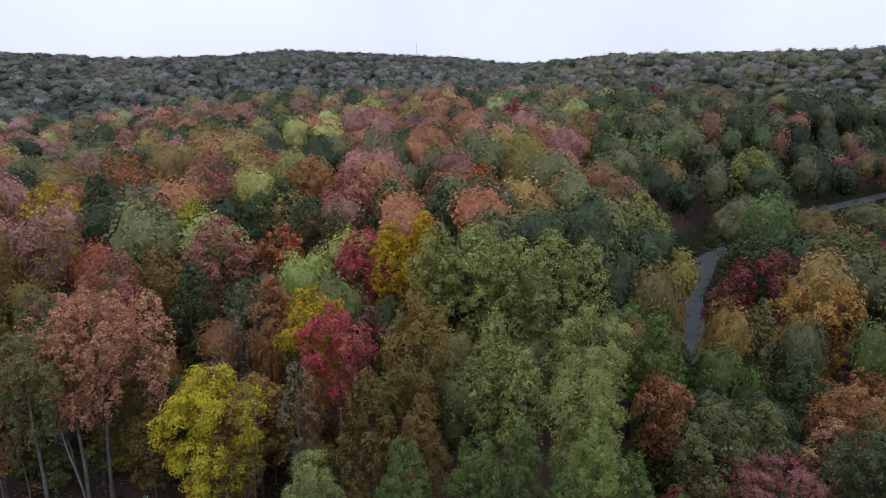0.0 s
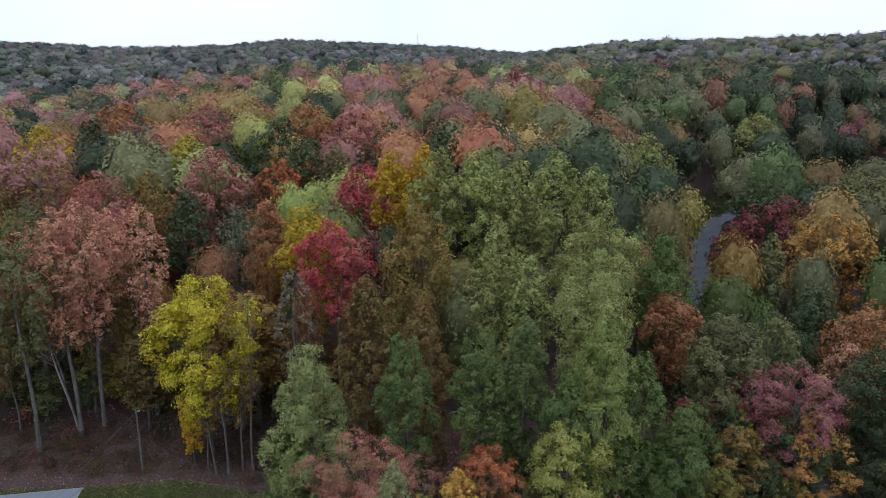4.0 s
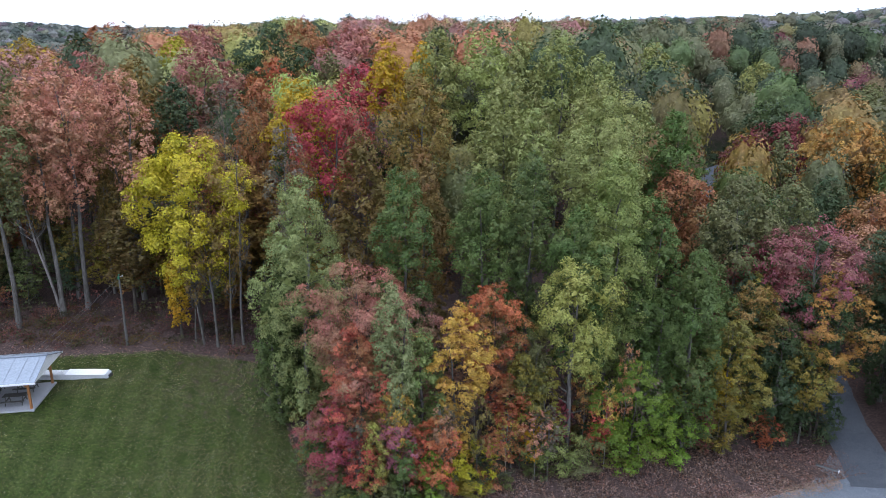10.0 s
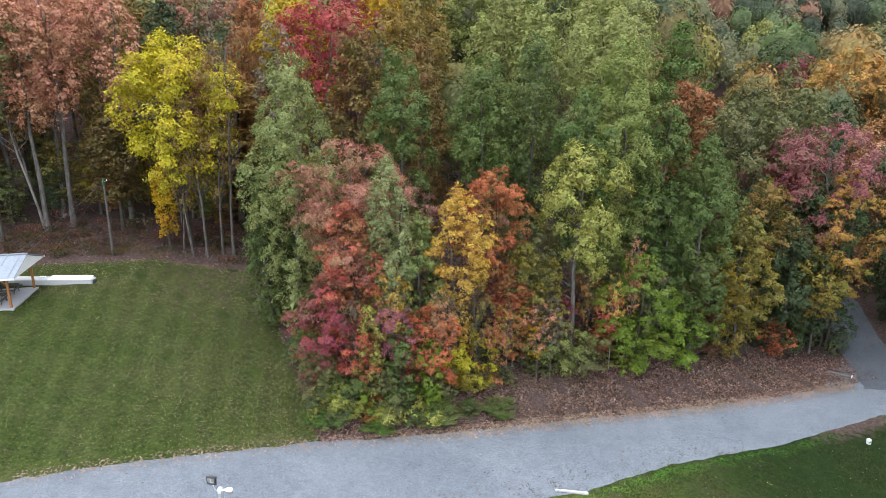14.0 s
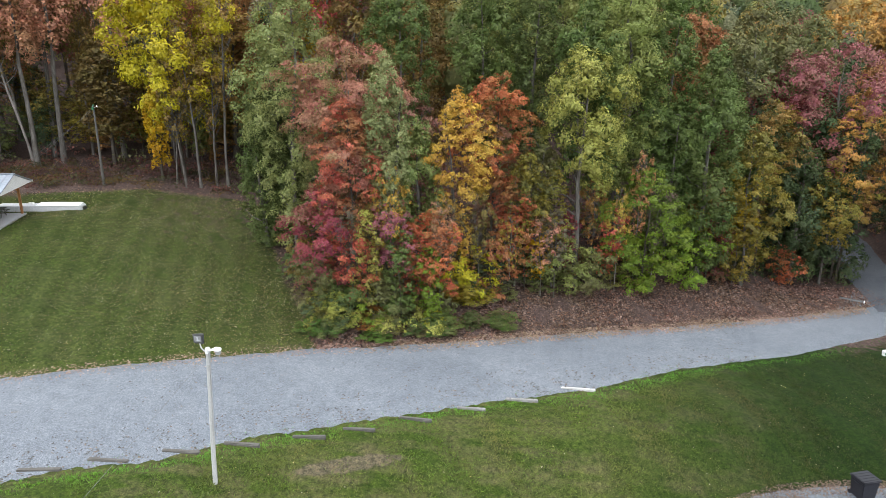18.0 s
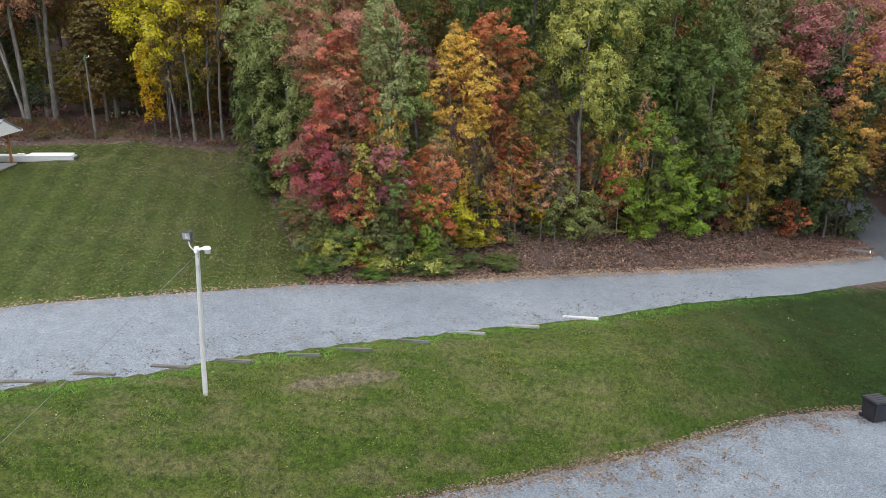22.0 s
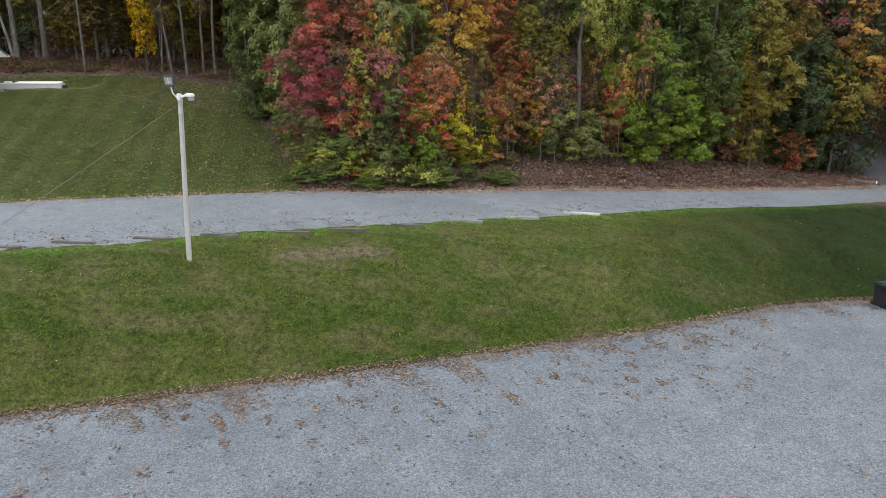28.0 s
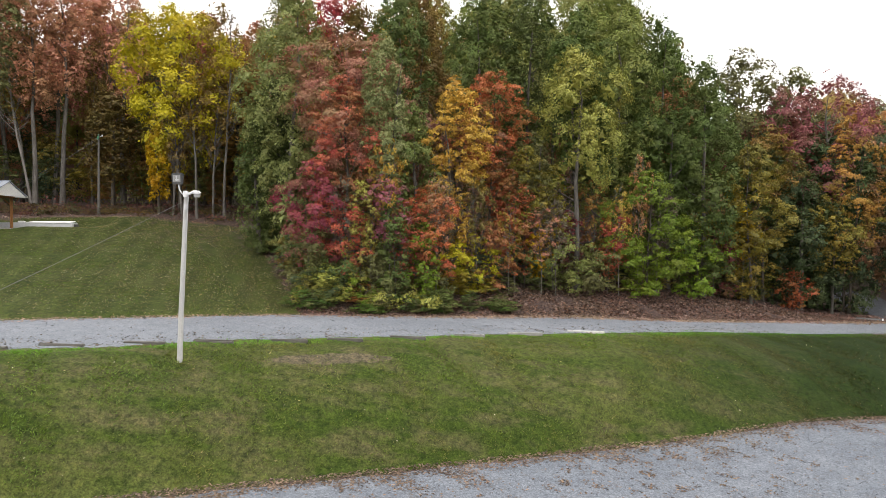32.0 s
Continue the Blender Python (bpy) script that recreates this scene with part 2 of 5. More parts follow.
    add = t.nodes.new("ShaderNodeMath")
    add.operation = "ADD"
    t.links.new(share.outputs["Fac"], add.inputs[0])
    sub = node(t, "ShaderNodeMapRange", From_Min=0.2, From_Max=0.8, To_Min=-0.35, To_Max=0.35)
    t.links.new(noise_at(t, 1.7, 6.0, 0.7), sub.inputs["Value"])
    t.links.new(sub.outputs["Result"], add.inputs[1])
    k = ramp(t, add.outputs[0], [(0.38, (0, 0, 0)), (0.62, (1, 1, 1))])
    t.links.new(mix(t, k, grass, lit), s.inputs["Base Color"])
    s.inputs["Roughness"].default_value, s.inputs["Specular IOR Level"].default_value = 0.95, 0.15
    bump(t, s, fine, 0.6, 0.05)
    return m


def gravel_material(name, a, b, tread):
    """Crushed limestone: pebbles of two sizes, damp and dusty patches, brown leaf drift."""
    m, t, s = material(name)
    c = t.nodes.new("ShaderNodeTexCoord")
    v = node(t, "ShaderNodeTexVoronoi", Scale=22.0)
    v2 = node(t, "ShaderNodeTexVoronoi", Scale=60.0)
    for n in (v, v2):
        t.links.new(c.outputs["Object"], n.inputs["Vector"])
    big, mid = noise_at(t, 0.16, 6.0, 0.6), noise_at(t, 1.3, 6.0, 0.7)
    col = mix(t, ramp(t, big, [(0.3, (0, 0, 0)), (0.7, (1, 1, 1))]), a, b)
    peb = t.nodes.new("ShaderNodeSeparateColor")
    t.links.new(v.outputs["Color"], peb.inputs[0])
    col = mix(t, 1.0, col, ramp(t, peb.outputs[0], [(0.0, (0.68,) * 3), (0.6, (1.0,) * 3), (1.0, (1.35,) * 3)]), "MULTIPLY")
    peb2 = t.nodes.new("ShaderNodeSeparateColor")
    t.links.new(v2.outputs["Color"], peb2.inputs[0])
    col = mix(t, 1.0, col, ramp(t, peb2.outputs[0], [(0.0, (0.8,) * 3), (1.0, (1.2,) * 3)]), "MULTIPLY")
    col = mix(t, 1.0, col, ramp(t, mid, [(0.3, (0.84, 0.85, 0.87)), (0.65, (1.06,) * 3)]), "MULTIPLY")
    drift = ramp(t, noise_at(t, 2.2, 8.0, 0.75), [(tread, (0, 0, 0)), (tread + 0.07, (1, 1, 1))])
    col = mix(t, mix(t, 1.0, drift, ramp(t, big, [(0.35, (0.7,) * 3), (0.55, (0.1,) * 3)]), "MULTIPLY"), col, (0.13, 0.10, 0.075))
    t.links.new(col, s.inputs["Base Color"])
    s.inputs["Roughness"].default_value, s.inputs["Specular IOR Level"].default_value = 0.9, 0.25
    bump(t, s, v.outputs["Distance"], 0.5, 0.03)
    return m


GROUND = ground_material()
GRAVEL = gravel_material("road_gravel", (0.135, 0.15, 0.172), (0.18, 0.196, 0.218), 0.6)
# lane gravel: the road's stone darkened for the shade under the trees
LANE_GRAVEL = gravel_material("shaded_lane_gravel", (0.067, 0.074, 0.087), (0.098, 0.107, 0.121), 0.58)
LOT_GRAVEL = gravel_material("lot_gravel", (0.107, 0.123, 0.145), (0.149, 0.165, 0.188), 0.56)
ROOF_METAL = plain("painted_sheet_metal", (0.23, 0.26, 0.30), (0.28, 0.31, 0.35), 0.6, 0.4, 0.2, 0.05)
WHITE = plain("white_paint", (0.70, 0.70, 0.70), (0.80, 0.80, 0.79), 2.0, 0.6)
CONCRETE = plain("pale_concrete", (0.32, 0.32, 0.335), (0.43, 0.43, 0.44), 1.2, 0.9)
PALE_BLOCK = plain("whitewashed_concrete", (0.46, 0.47, 0.48), (0.6, 0.61, 0.62), 1.5, 0.9)
POST_WOOD = plain("orange_stained_wood", (0.26, 0.11, 0.04), (0.36, 0.17, 0.06), 3.0, 0.7)
GREY_WOOD = plain("weathered_grey_wood", (0.06, 0.056, 0.05), (0.15, 0.142, 0.128), 3.0, 0.9, 0.0, 0.6, 0.02)
OLD_PAINT = plain("chipped_white_paint_on_wood", (0.36, 0.355, 0.34), (0.52, 0.515, 0.50), 4.0, 0.75, 0.0, 0.4)
WORN_PAINT = plain("worn_paint_on_grey_wood", (0.07, 0.068, 0.06), (0.36, 0.355, 0.34), 5.0, 0.8, 0.0, 0.5)
ALU = plain("dull_aluminium", (0.5, 0.5, 0.5), (0.65, 0.65, 0.66), 5.0, 0.45, 0.7)
DARK_METAL = plain("dark_bronze_metal", (0.06, 0.06, 0.06), (0.11, 0.11, 0.11), 5.0, 0.5, 0.4)
BLACK_PLASTIC = plain("black_plastic", (0.012, 0.012, 0.016), (0.03, 0.03, 0.036), 4.0, 0.45)
WIRE = plain("grey_wire", (0.10, 0.10, 0.10), (0.18, 0.18, 0.18), 2.0, 0.6)
GREEN_PAINT = plain("green_enamel", (0.03, 0.12, 0.06), (0.05, 0.18, 0.09), 4.0, 0.5)
LENS_GLASS = plain("pale_lamp_glass", (0.3, 0.3, 0.3), (0.5, 0.5, 0.5), 8.0, 0.1, 0.3)
# ---- mesh helpers ----
def mesh_of(name, verts, faces, mat, smooth_faces=False):
    """A mesh from arrays of corners and of triangles (or quads)."""
    me = bpy.data.meshes.new(name)
    verts, faces = np.asarray(verts, np.float32), np.asarray(faces, np.int32)
    n, k = faces.shape
    me.vertices.add(len(verts))
    me.vertices.foreach_set("co", verts.ravel())
    me.loops.add(n * k)
    me.loops.foreach_set("vertex_index", faces.ravel())
    me.polygons.add(n)
    me.polygons.foreach_set("loop_start", np.arange(0, n * k, k, dtype=np.int32))
    if smooth_faces:
        me.polygons.foreach_set("use_smooth", np.ones(n, bool))
    me.update(calc_edges=True)
    me.materials.append(mat)
    return me


def grid_faces(nx, ny):
    i, j = np.meshgrid(np.arange(nx - 1), np.arange(ny - 1), indexing="ij")
    a = (i * ny + j).ravel()
    return np.stack([a, a + ny, a + ny + 1, a + 1], 1)


def part(name, bm, mat, parent, label=""):
    """One mesh of a thing, linked under it."""
    me = bpy.data.meshes.new(name)
    bm.to_mesh(me)
    bm.free()
    me.materials.append(mat)
    ob = new(name, me)
    ob.parent = parent
    return tagged(ob, label)


def thing(name, place, label, category, group="", turn=0.0):
    ob = new(name)
    ob.empty_display_size = 0.2
    ob.matrix_world = pose(*place, 0, 0, turn)
    return tagged(ob, label, category, group)


def box(bm, size, centre, bevel=0.0, turn=(0, 0, 0)):
    """A bevelled block in bm, of that size, round that centre."""
    made = bmesh.ops.create_cube(bm, size=1.0, matrix=pose(*centre, *turn) @ Matrix.Diagonal((*size, 1)))
    if bevel:
        edges = {e for v in made["verts"] for e in v.link_edges}
        bmesh.ops.bevel(bm, geom=list(edges), offset=bevel, segments=2, affect="EDGES")
    return bm


def rod(bm, a, b, r0, r1=None, sides=8):
    """A round bar from a to b in bm."""
    a, b = Vector(a), Vector(b)
    m = Matrix.Translation((a + b) / 2) @ (b - a).to_track_quat("Z", "Y").to_matrix().to_4x4()
    bmesh.ops.create_cone(bm, cap_ends=True, segments=sides, radius1=r0, radius2=r0 if r1 is None else r1, depth=(b - a).length, matrix=m)
    return bm


# ---- ground, road and lot ----
def graded(lo, hi, step, out_lo, out_hi, grow=1.18):
    mid = list(np.arange(lo, hi + step / 2, step))
    up, d = [], step
    while (up[-1] if up else mid[-1]) < out_hi:
        d *= grow
        up.append((up[-1] if up else mid[-1]) + d)
    down, d = [], step
    while (down[-1] if down else mid[0]) > out_lo:
        d *= grow
        down.append((down[-1] if down else mid[0]) - d)
    return np.array(down[::-1] + mid + up)


def litter_share(x, y):
    """How far the ground is covered by fallen leaves: the wood's floor and the foot of its edge, not the lawns."""
    x, y = np.asarray(x, float), np.asarray(y, float)
    yf = road_far(x)
    lawn_right = np.interp(y, [30, 38, 42, 50, 56, 60], [-7.5, -8.5, -10.5, -14.5, -16.0, -17.0])
    lawn_back = np.interp(x, [-60, -45, -34, -28, -20, -14], [56.5, 56.5, 57.5, 58.5, 58.0, 57.0])
    open_land = np.maximum((x > 0.45 * y) * (x < 0.70 * y) * smooth(140, 155, y) * smooth(300, 285, y), smooth(22, 12, np.abs(x - lane_x(y))) * smooth(70, 90, y))
    wood = (1 - 0.85 * open_land) * np.maximum(smooth(-1.2, 1.8, x - lawn_right), smooth(-1.5, 1.0, y - lawn_back)) * (y > yf - 0.3)
    verge = 0.6 * smooth(1.2, 0.0, np.abs(y - yf)) * smooth(-14, 4, x)
    rim = 0.62 * smooth(0.7, 0.0, np.abs(y - lot_edge(x)))
    corner = 0.75 * smooth(20, 30, x) * smooth(-3.5, 0.0, y - road_near(x)) * (y <= yf)
    lawn = 0.42 * smooth(38, 56, y) * smooth(-40, -20, x) * (y > yf)
    return np.clip(np.maximum.reduce([wood, verge, rim, corner, lawn]), 0, 1)


def build_ground():
    gx, gy = graded(-62, 62, 0.7, -2600, 2600), graded(-12, 84, 0.6, -900, 3200)
    gx, gy = np.union1d(gx, np.arange(64.1, 200, 6.0)), np.union1d(gy, np.arange(86.1, 310, 6.0))
    gx = np.union1d(gx[(gx < -28.1) | (gx > 38.1)], np.arange(-28, 38.01, 0.33))
    gy = np.union1d(gy[(gy < 13.9) | (gy > 54.1)], np.arange(14, 54.01, 0.33))
    x, y = np.meshgrid(gx, gy, indexing="ij")
    z = land(x, y)
    near = smooth(160, 60, np.hypot(x, y))
    lump = 0.05 * np.sin(x * 0.9 + 2 * np.sin(y * 0.37)) * np.sin(y * 0.8 + 1.3 * np.sin(x * 0.41)) + 0.03 * np.sin(x * 2.1 + y * 1.3)
    z = z + lump * near * (y > lot_edge(x) + 0.5) * np.where((y > road_near(x) - 0.6) & (y < road_far(x) + 0.6), 0, 1)
    on_road = (y > road_near(x) + 0.5) & (y < road_far(x) - 0.5)
    on_lot = y < lot_edge(x) - 0.9
    on_lane = (np.abs(x - lane_x(y)) < 2.0) & (y > 46)
    z = z - 0.07 * (on_road | on_lot | on_lane)
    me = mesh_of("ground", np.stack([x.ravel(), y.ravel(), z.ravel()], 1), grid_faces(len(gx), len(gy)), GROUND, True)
    share = me.attributes.new("litter", "FLOAT", "POINT")
    share.data.foreach_set("value", litter_share(x, y).ravel().astype(np.float32))
    soil = me.attributes.new("soil", "FLOAT", "POINT")
    bare = smooth(1.0, 0.5, np.hypot((x + 4.4) / 3.3, (y - 26.2 - 0.33 * (x + 4.6)) / 0.55)) + 0.35 * smooth(1.0, 0.3, np.hypot((x + 13) / 1.6, (y - 23.5 - 0.3 * (x + 13)) / 0.5))
    soil.data.foreach_set("value", np.clip(bare, 0, 1).ravel().astype(np.float32))
    lawn = me.attributes.new("lawn", "FLOAT", "POINT")
    lawn.data.foreach_set("value", (0.75 * smooth(0.0, 2.0, y - road_far(x))).ravel().astype(np.float32))
    tagged(new("ground", me), "mown grass slopes and leaf-strewn woodland floor rising to wooded hills", "ground", kind="structure")


def ragged(v, seed, amount):
    """An uneven edge."""
    rng = np.random.default_rng(int(seed * 10))
    out = np.zeros(len(v))
    for step, share in ((3.1, 0.25), (1.3, 0.25), (0.55, 0.3), (0.27, 0.3)):
        knots = np.arange(v.min() - step, v.max() + 2 * step, step)
        out += share * np.interp(v, knots, rng.uniform(-1, 1, len(knots)))
    return amount * out


def strip(name, xs, lo, hi, n, lift, mat):
    """A sheet between two edges, lo and hi, that follows the ground and dips under it at its rims."""
    k = np.concatenate([[0.0], np.linspace(0.03, 0.97, n - 2), [1.0]])
    x = np.repeat(xs[:, None], n, 1)
    y = lo[:, None] * (1 - k) + hi[:, None] * k
    z = land(x, y) + lift
    z[:, 0] -= 0.14
    z[:, -1] -= 0.14
    return mesh_of(name, np.stack([x.ravel(), y.ravel(), z.ravel()], 1), grid_faces(len(xs), n), mat, True)


def build_road():
    xs = np.arange(-60, 37.01, 0.14)
    lo, hi = road_near(xs) + ragged(xs, 1.0, 0.6) * np.interp(xs, [-8, 6], [1.0, 0.3]), road_far(xs) + ragged(xs, 4.0, 0.35)
    hi = np.where(xs > 30, np.maximum(hi, 50 + (xs - 30) * 1.2), hi)
    tagged(new("road", strip("road", xs, lo, hi, 22, 0.03, GRAVEL)), "pale grey crushed gravel road with leaf-strewn edges", "road", kind="structure")
    ys = np.concatenate([np.arange(50, 120, 0.6), np.arange(120, 330, 3.0)])
    k = np.linspace(-1, 1, 9)
    c, half = lane_x(ys)[:, None], (2.2 + 0.004 * (ys - 50))[:, None]
    slope = np.gradient(lane_x(ys), ys)[:, None]
    x = c + k * half * np.sqrt(1 + slope**2) + ragged(ys, 2.0, 0.15)[:, None] * np.abs(k)
    y = np.repeat(ys[:, None], 9, 1)
    z = land(x, y) + 0.05 + 0.02 * (ys[:, None] > 52) + 0.35 * smooth(100, 190, ys)[:, None]
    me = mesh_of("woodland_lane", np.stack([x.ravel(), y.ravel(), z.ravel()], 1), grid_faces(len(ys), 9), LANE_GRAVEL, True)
    tagged(new("woodland_lane", me), "narrow gravel lane running into the dark wood", "road", kind="structure")


def build_lot():
    xs = np.arange(-60, 45.01, 0.3)
    hi = lot_edge(xs) + ragged(xs, 7.0, 0.38)
    k = np.concatenate([np.linspace(0, 0.8, 14), np.linspace(0.82, 1, 14)])
    x = np.repeat(xs[:, None], len(k), 1)
    y = -30 * (1 - k) + hi[:, None] * k
    z = land(x, np.minimum(y, lot_edge(x))) + 0.03
    me = mesh_of("gravel_lot", np.stack([x.ravel(), y.ravel(), z.ravel()], 1), grid_faces(len(xs), len(k)), LOT_GRAVEL, True)
    tagged(new("gravel_lot", me), "broad grey gravel parking lot with scattered brown leaves", "car park", kind="structure")


build_ground()
build_road()
build_lot()
# ---- trees ----
COLOURS = {
    "yellow": (0.52, 0.43, 0.04), "gold": (0.56, 0.36, 0.085), "lime": (0.33, 0.325, 0.085), "green": (0.105, 0.15, 0.042),
    "sage": (0.285, 0.305, 0.10), "olive": (0.155, 0.155, 0.062), "dark": (0.06, 0.085, 0.037), "silver": (0.28, 0.295, 0.13),
    "orange": (0.46, 0.24, 0.07), "rust": (0.55, 0.285, 0.18), "rustgreen": (0.19, 0.115, 0.036), "brick": (0.375, 0.16, 0.128),
    "red": (0.50, 0.135, 0.095), "scarlet": (0.44, 0.145, 0.07), "pink": (0.27, 0.065, 0.08), "maroon": (0.20, 0.052, 0.055),
    "purple": (0.18, 0.095, 0.085), "tan": (0.25, 0.165, 0.05), "grey": (0.17, 0.135, 0.095), "amber": (0.50, 0.33, 0.03), "acid": (0.40, 0.37, 0.035),
    "fresh": (0.16, 0.235, 0.032), "amberolive": (0.235, 0.195, 0.04), "mauve": (0.36, 0.125, 0.145), "leaf": (0.205, 0.245, 0.075), "russet": (0.34, 0.15, 0.07), "crimson": (0.43, 0.075, 0.09),
}
WORDS = {
    "yellow": "bright yellow", "gold": "golden orange-yellow", "lime": "fresh yellow-green", "green": "green", "sage": "pale sage-green",
    "olive": "olive-green", "dark": "dark green", "silver": "silvery green", "orange": "orange", "rust": "rusty orange-pink",
    "rustgreen": "rust and green", "brick": "brick-red", "red": "deep red", "scarlet": "scarlet", "pink": "crimson-pink",
    "maroon": "maroon", "purple": "purplish brown", "tan": "tan", "grey": "sparse grey-brown",
    "amber": "golden yellow", "acid": "pale yellow", "fresh": "bright fresh-green", "amberolive": "amber and olive", "mauve": "dusky rose-pink", "leaf": "mid-green", "russet": "russet-brown", "crimson": "crimson-red",
}


def unit(v):
    return v / np.maximum(np.linalg.norm(v, axis=-1, keepdims=True), 1e-9)


# how a crown grows: where it is widest, how pointed its top, how wide its foot; the size of boughs (share of the width), how upright they are,
# the size of their tufts (share of the bough), how flat these lie, and how many of them carry leaves
HABITS = {
    "round": (0.55, 2.8, 0.4, 0.18, 1.2, 0.42, 0.8, 0.8), "tulip": (0.48, 2.0, 0.45, 0.21, 1.35, 0.38, 0.85, 0.74), "full": (0.4, 1.9, 0.6, 0.17, 1.3, 0.38, 0.85, 0.74),
    "maple": (0.42, 1.9, 0.5, 0.15, 0.75, 0.44, 0.45, 0.58), "silver": (0.4, 1.8, 0.7, 0.18, 0.85, 0.4, 0.5, 0.7), "shrub": (0.5, 2.8, 0.6, 0.18, 0.8, 0.44, 0.55, 0.52),
    "bare": (0.6, 2.4, 0.3, 0.16, 1.3, 0.5, 0.8, 0.3), "sparse": (0.6, 3.0, 0.35, 0.13, 1.7, 0.42, 0.8, 0.6),
}


def boughs_of(rng, kind, high, wide, low):
    """The leafy masses that a crown is made of: centre and radii, in metres."""
    mid, tip, foot, share, upright, _, _, _ = HABITS[kind]
    span_z, half = high * (1 - low), wide / 2
    r = np.clip(share * wide, 0.35, 1.9)
    count = int(np.clip(0.62 * span_z * wide * math.pi / (r * r * 3.4 * upright), 7, 70))
    u = np.clip((np.arange(count) + rng.uniform(0.1, 0.9, count)) / count, 0.02, 0.98) ** 0.92
    env = np.where(u > mid, (1 - np.clip((u - mid) / (1 - mid), 0, 1) ** tip) ** 0.55, foot + (1 - foot) * np.clip(u / mid, 0, 1) ** 0.8)
    a = np.arange(count) * 2.399 + rng.uniform(-0.6, 0.6, count) + rng.uniform(0, 6.28)
    size = r * rng.uniform(0.68, 1.3, count) * (0.75 + 0.25 * env)
    # an uneven outline: some sides reach out, some fall short
    wild = 1.9 if kind in ("maple", "shrub") else 1.0
    side = 1 + 0.16 * wild * np.sin(a * 2 + rng.uniform(0, 6.28)) * np.sin(u * 7 + rng.uniform(0, 6.28)) + rng.normal(0, 0.09 * wild, count)
    out = np.maximum(0.0, env * half * side - size * 1.0)
    z = high * low + span_z * u - size * upright * np.where(u > 0.75, 1.15, 0.5)
    c = np.stack([np.cos(a) * out, np.sin(a) * out, np.maximum(z, size * 0.7)], 1)
    held = rng.random(count) < (0.8 if wild > 1 and count > 9 else 1.0)
    return c[held], size[held], size[held] * upright


def leaf_tris(rng, at, nrm, size):
    """A pointed leaf, one triangle, for each place of at, with the normal nrm."""
    n = len(at)
    t = unit(np.cross(nrm, rng.normal(0, 1, (n, 3))))
    b = np.cross(nrm, t)
    s = size * rng.uniform(0.65, 1.4, (n, 1))
    verts = np.stack([at - t * s * 0.5 - b * s * 0.36, at - t * s * 0.3 + b * s * 0.42, at + t * s * 0.65], 1).reshape(-1, 3)
    return verts, np.arange(3 * n).reshape(-1, 3)


def crown_leaves(kind, seed, high, wide, low, size, cover):
    """Leaves on the tufts of the crown's boughs, and larger ones inside, which keep the light out: corners and triangles."""
    rng = np.random.default_rng(seed)
    _, _, _, _, upright, tuft, flat, keep = HABITS[kind]
    c, r, rz = boughs_of(rng, kind, high, wide, low)
    per = max(4, int(3.1 * upright ** 0.7 / tuft ** 2))
    own = np.repeat(np.arange(len(c)), per)
    away = unit(np.concatenate([c[:, :2], np.zeros((len(c), 1))], 1)) * 0.55
    d = unit(rng.normal(0, 1, (len(own), 3)) + away[own] + np.array([0, 0, 0.5]))
    radii = np.stack([r, r, rz], 1)
    at = c[own] + d * radii[own] * rng.uniform(0.72, 1.12, (len(own), 1))
    # tufts buried in another bough are left out
    depth = np.linalg.norm((at[:, None] - c[None]) / radii[None], axis=2)
    depth[np.arange(len(own)), own] = 9
    seen = (depth.min(1) > 0.74) & (rng.random(len(own)) < keep)
    at, d, own = at[seen], d[seen], own[seen]
    tr = r[own] * tuft * rng.uniform(0.7, 1.3, len(own))
    many = np.maximum(3, (cover * 2.6 * math.pi * tr ** 2 / (0.42 * size ** 2))).astype(int)
    k = np.repeat(np.arange(len(own)), many)
    e = unit(rng.normal(0, 1, (len(k), 3)) + 0.8 * d[k] + np.array([0, 0, 0.45]))
    shell = 1.3 - 0.9 * rng.random((len(k), 1))
    p = at[k] + e * tr[k, None] * shell * np.array([1, 1, flat])
    p[:, 2] -= 0.25 * ((p[:, :2] - at[k, :2]) ** 2).sum(1) / tr[k]
    nrm = unit(e + 0.55 * d[k] + np.array([0, 0, 0.3]) + rng.normal(0, 0.45, (len(k), 3)))
    verts, faces = leaf_tris(rng, p, nrm, size)
    if kind != "bare":
        n = int(len(c) * (10 if kind in ("sparse", "maple", "shrub") else 22))
        b = rng.integers(0, len(c), n)
        q = c[b] * np.array([0.93, 0.93, 1]) + unit(rng.normal(0, 1, (n, 3))) * radii[b] * rng.uniform(0.1, 0.55, (n, 1))
        v2, f2 = leaf_tris(rng, q, unit(rng.normal(0, 1, (n, 3))), np.clip((0.3 if kind in ("maple", "shrub") else 0.42) * r[b], 0.12, 0.5)[:, None])
        verts, faces = np.concatenate([verts, v2]), np.concatenate([faces, f2 + len(verts)])
    verts[:, 2] = np.maximum(verts[:, 2], 0.06)
    return verts, faces


def crown_mesh(*habit):
    return mesh_of("crown", *crown_leaves(*habit), LEAVES)


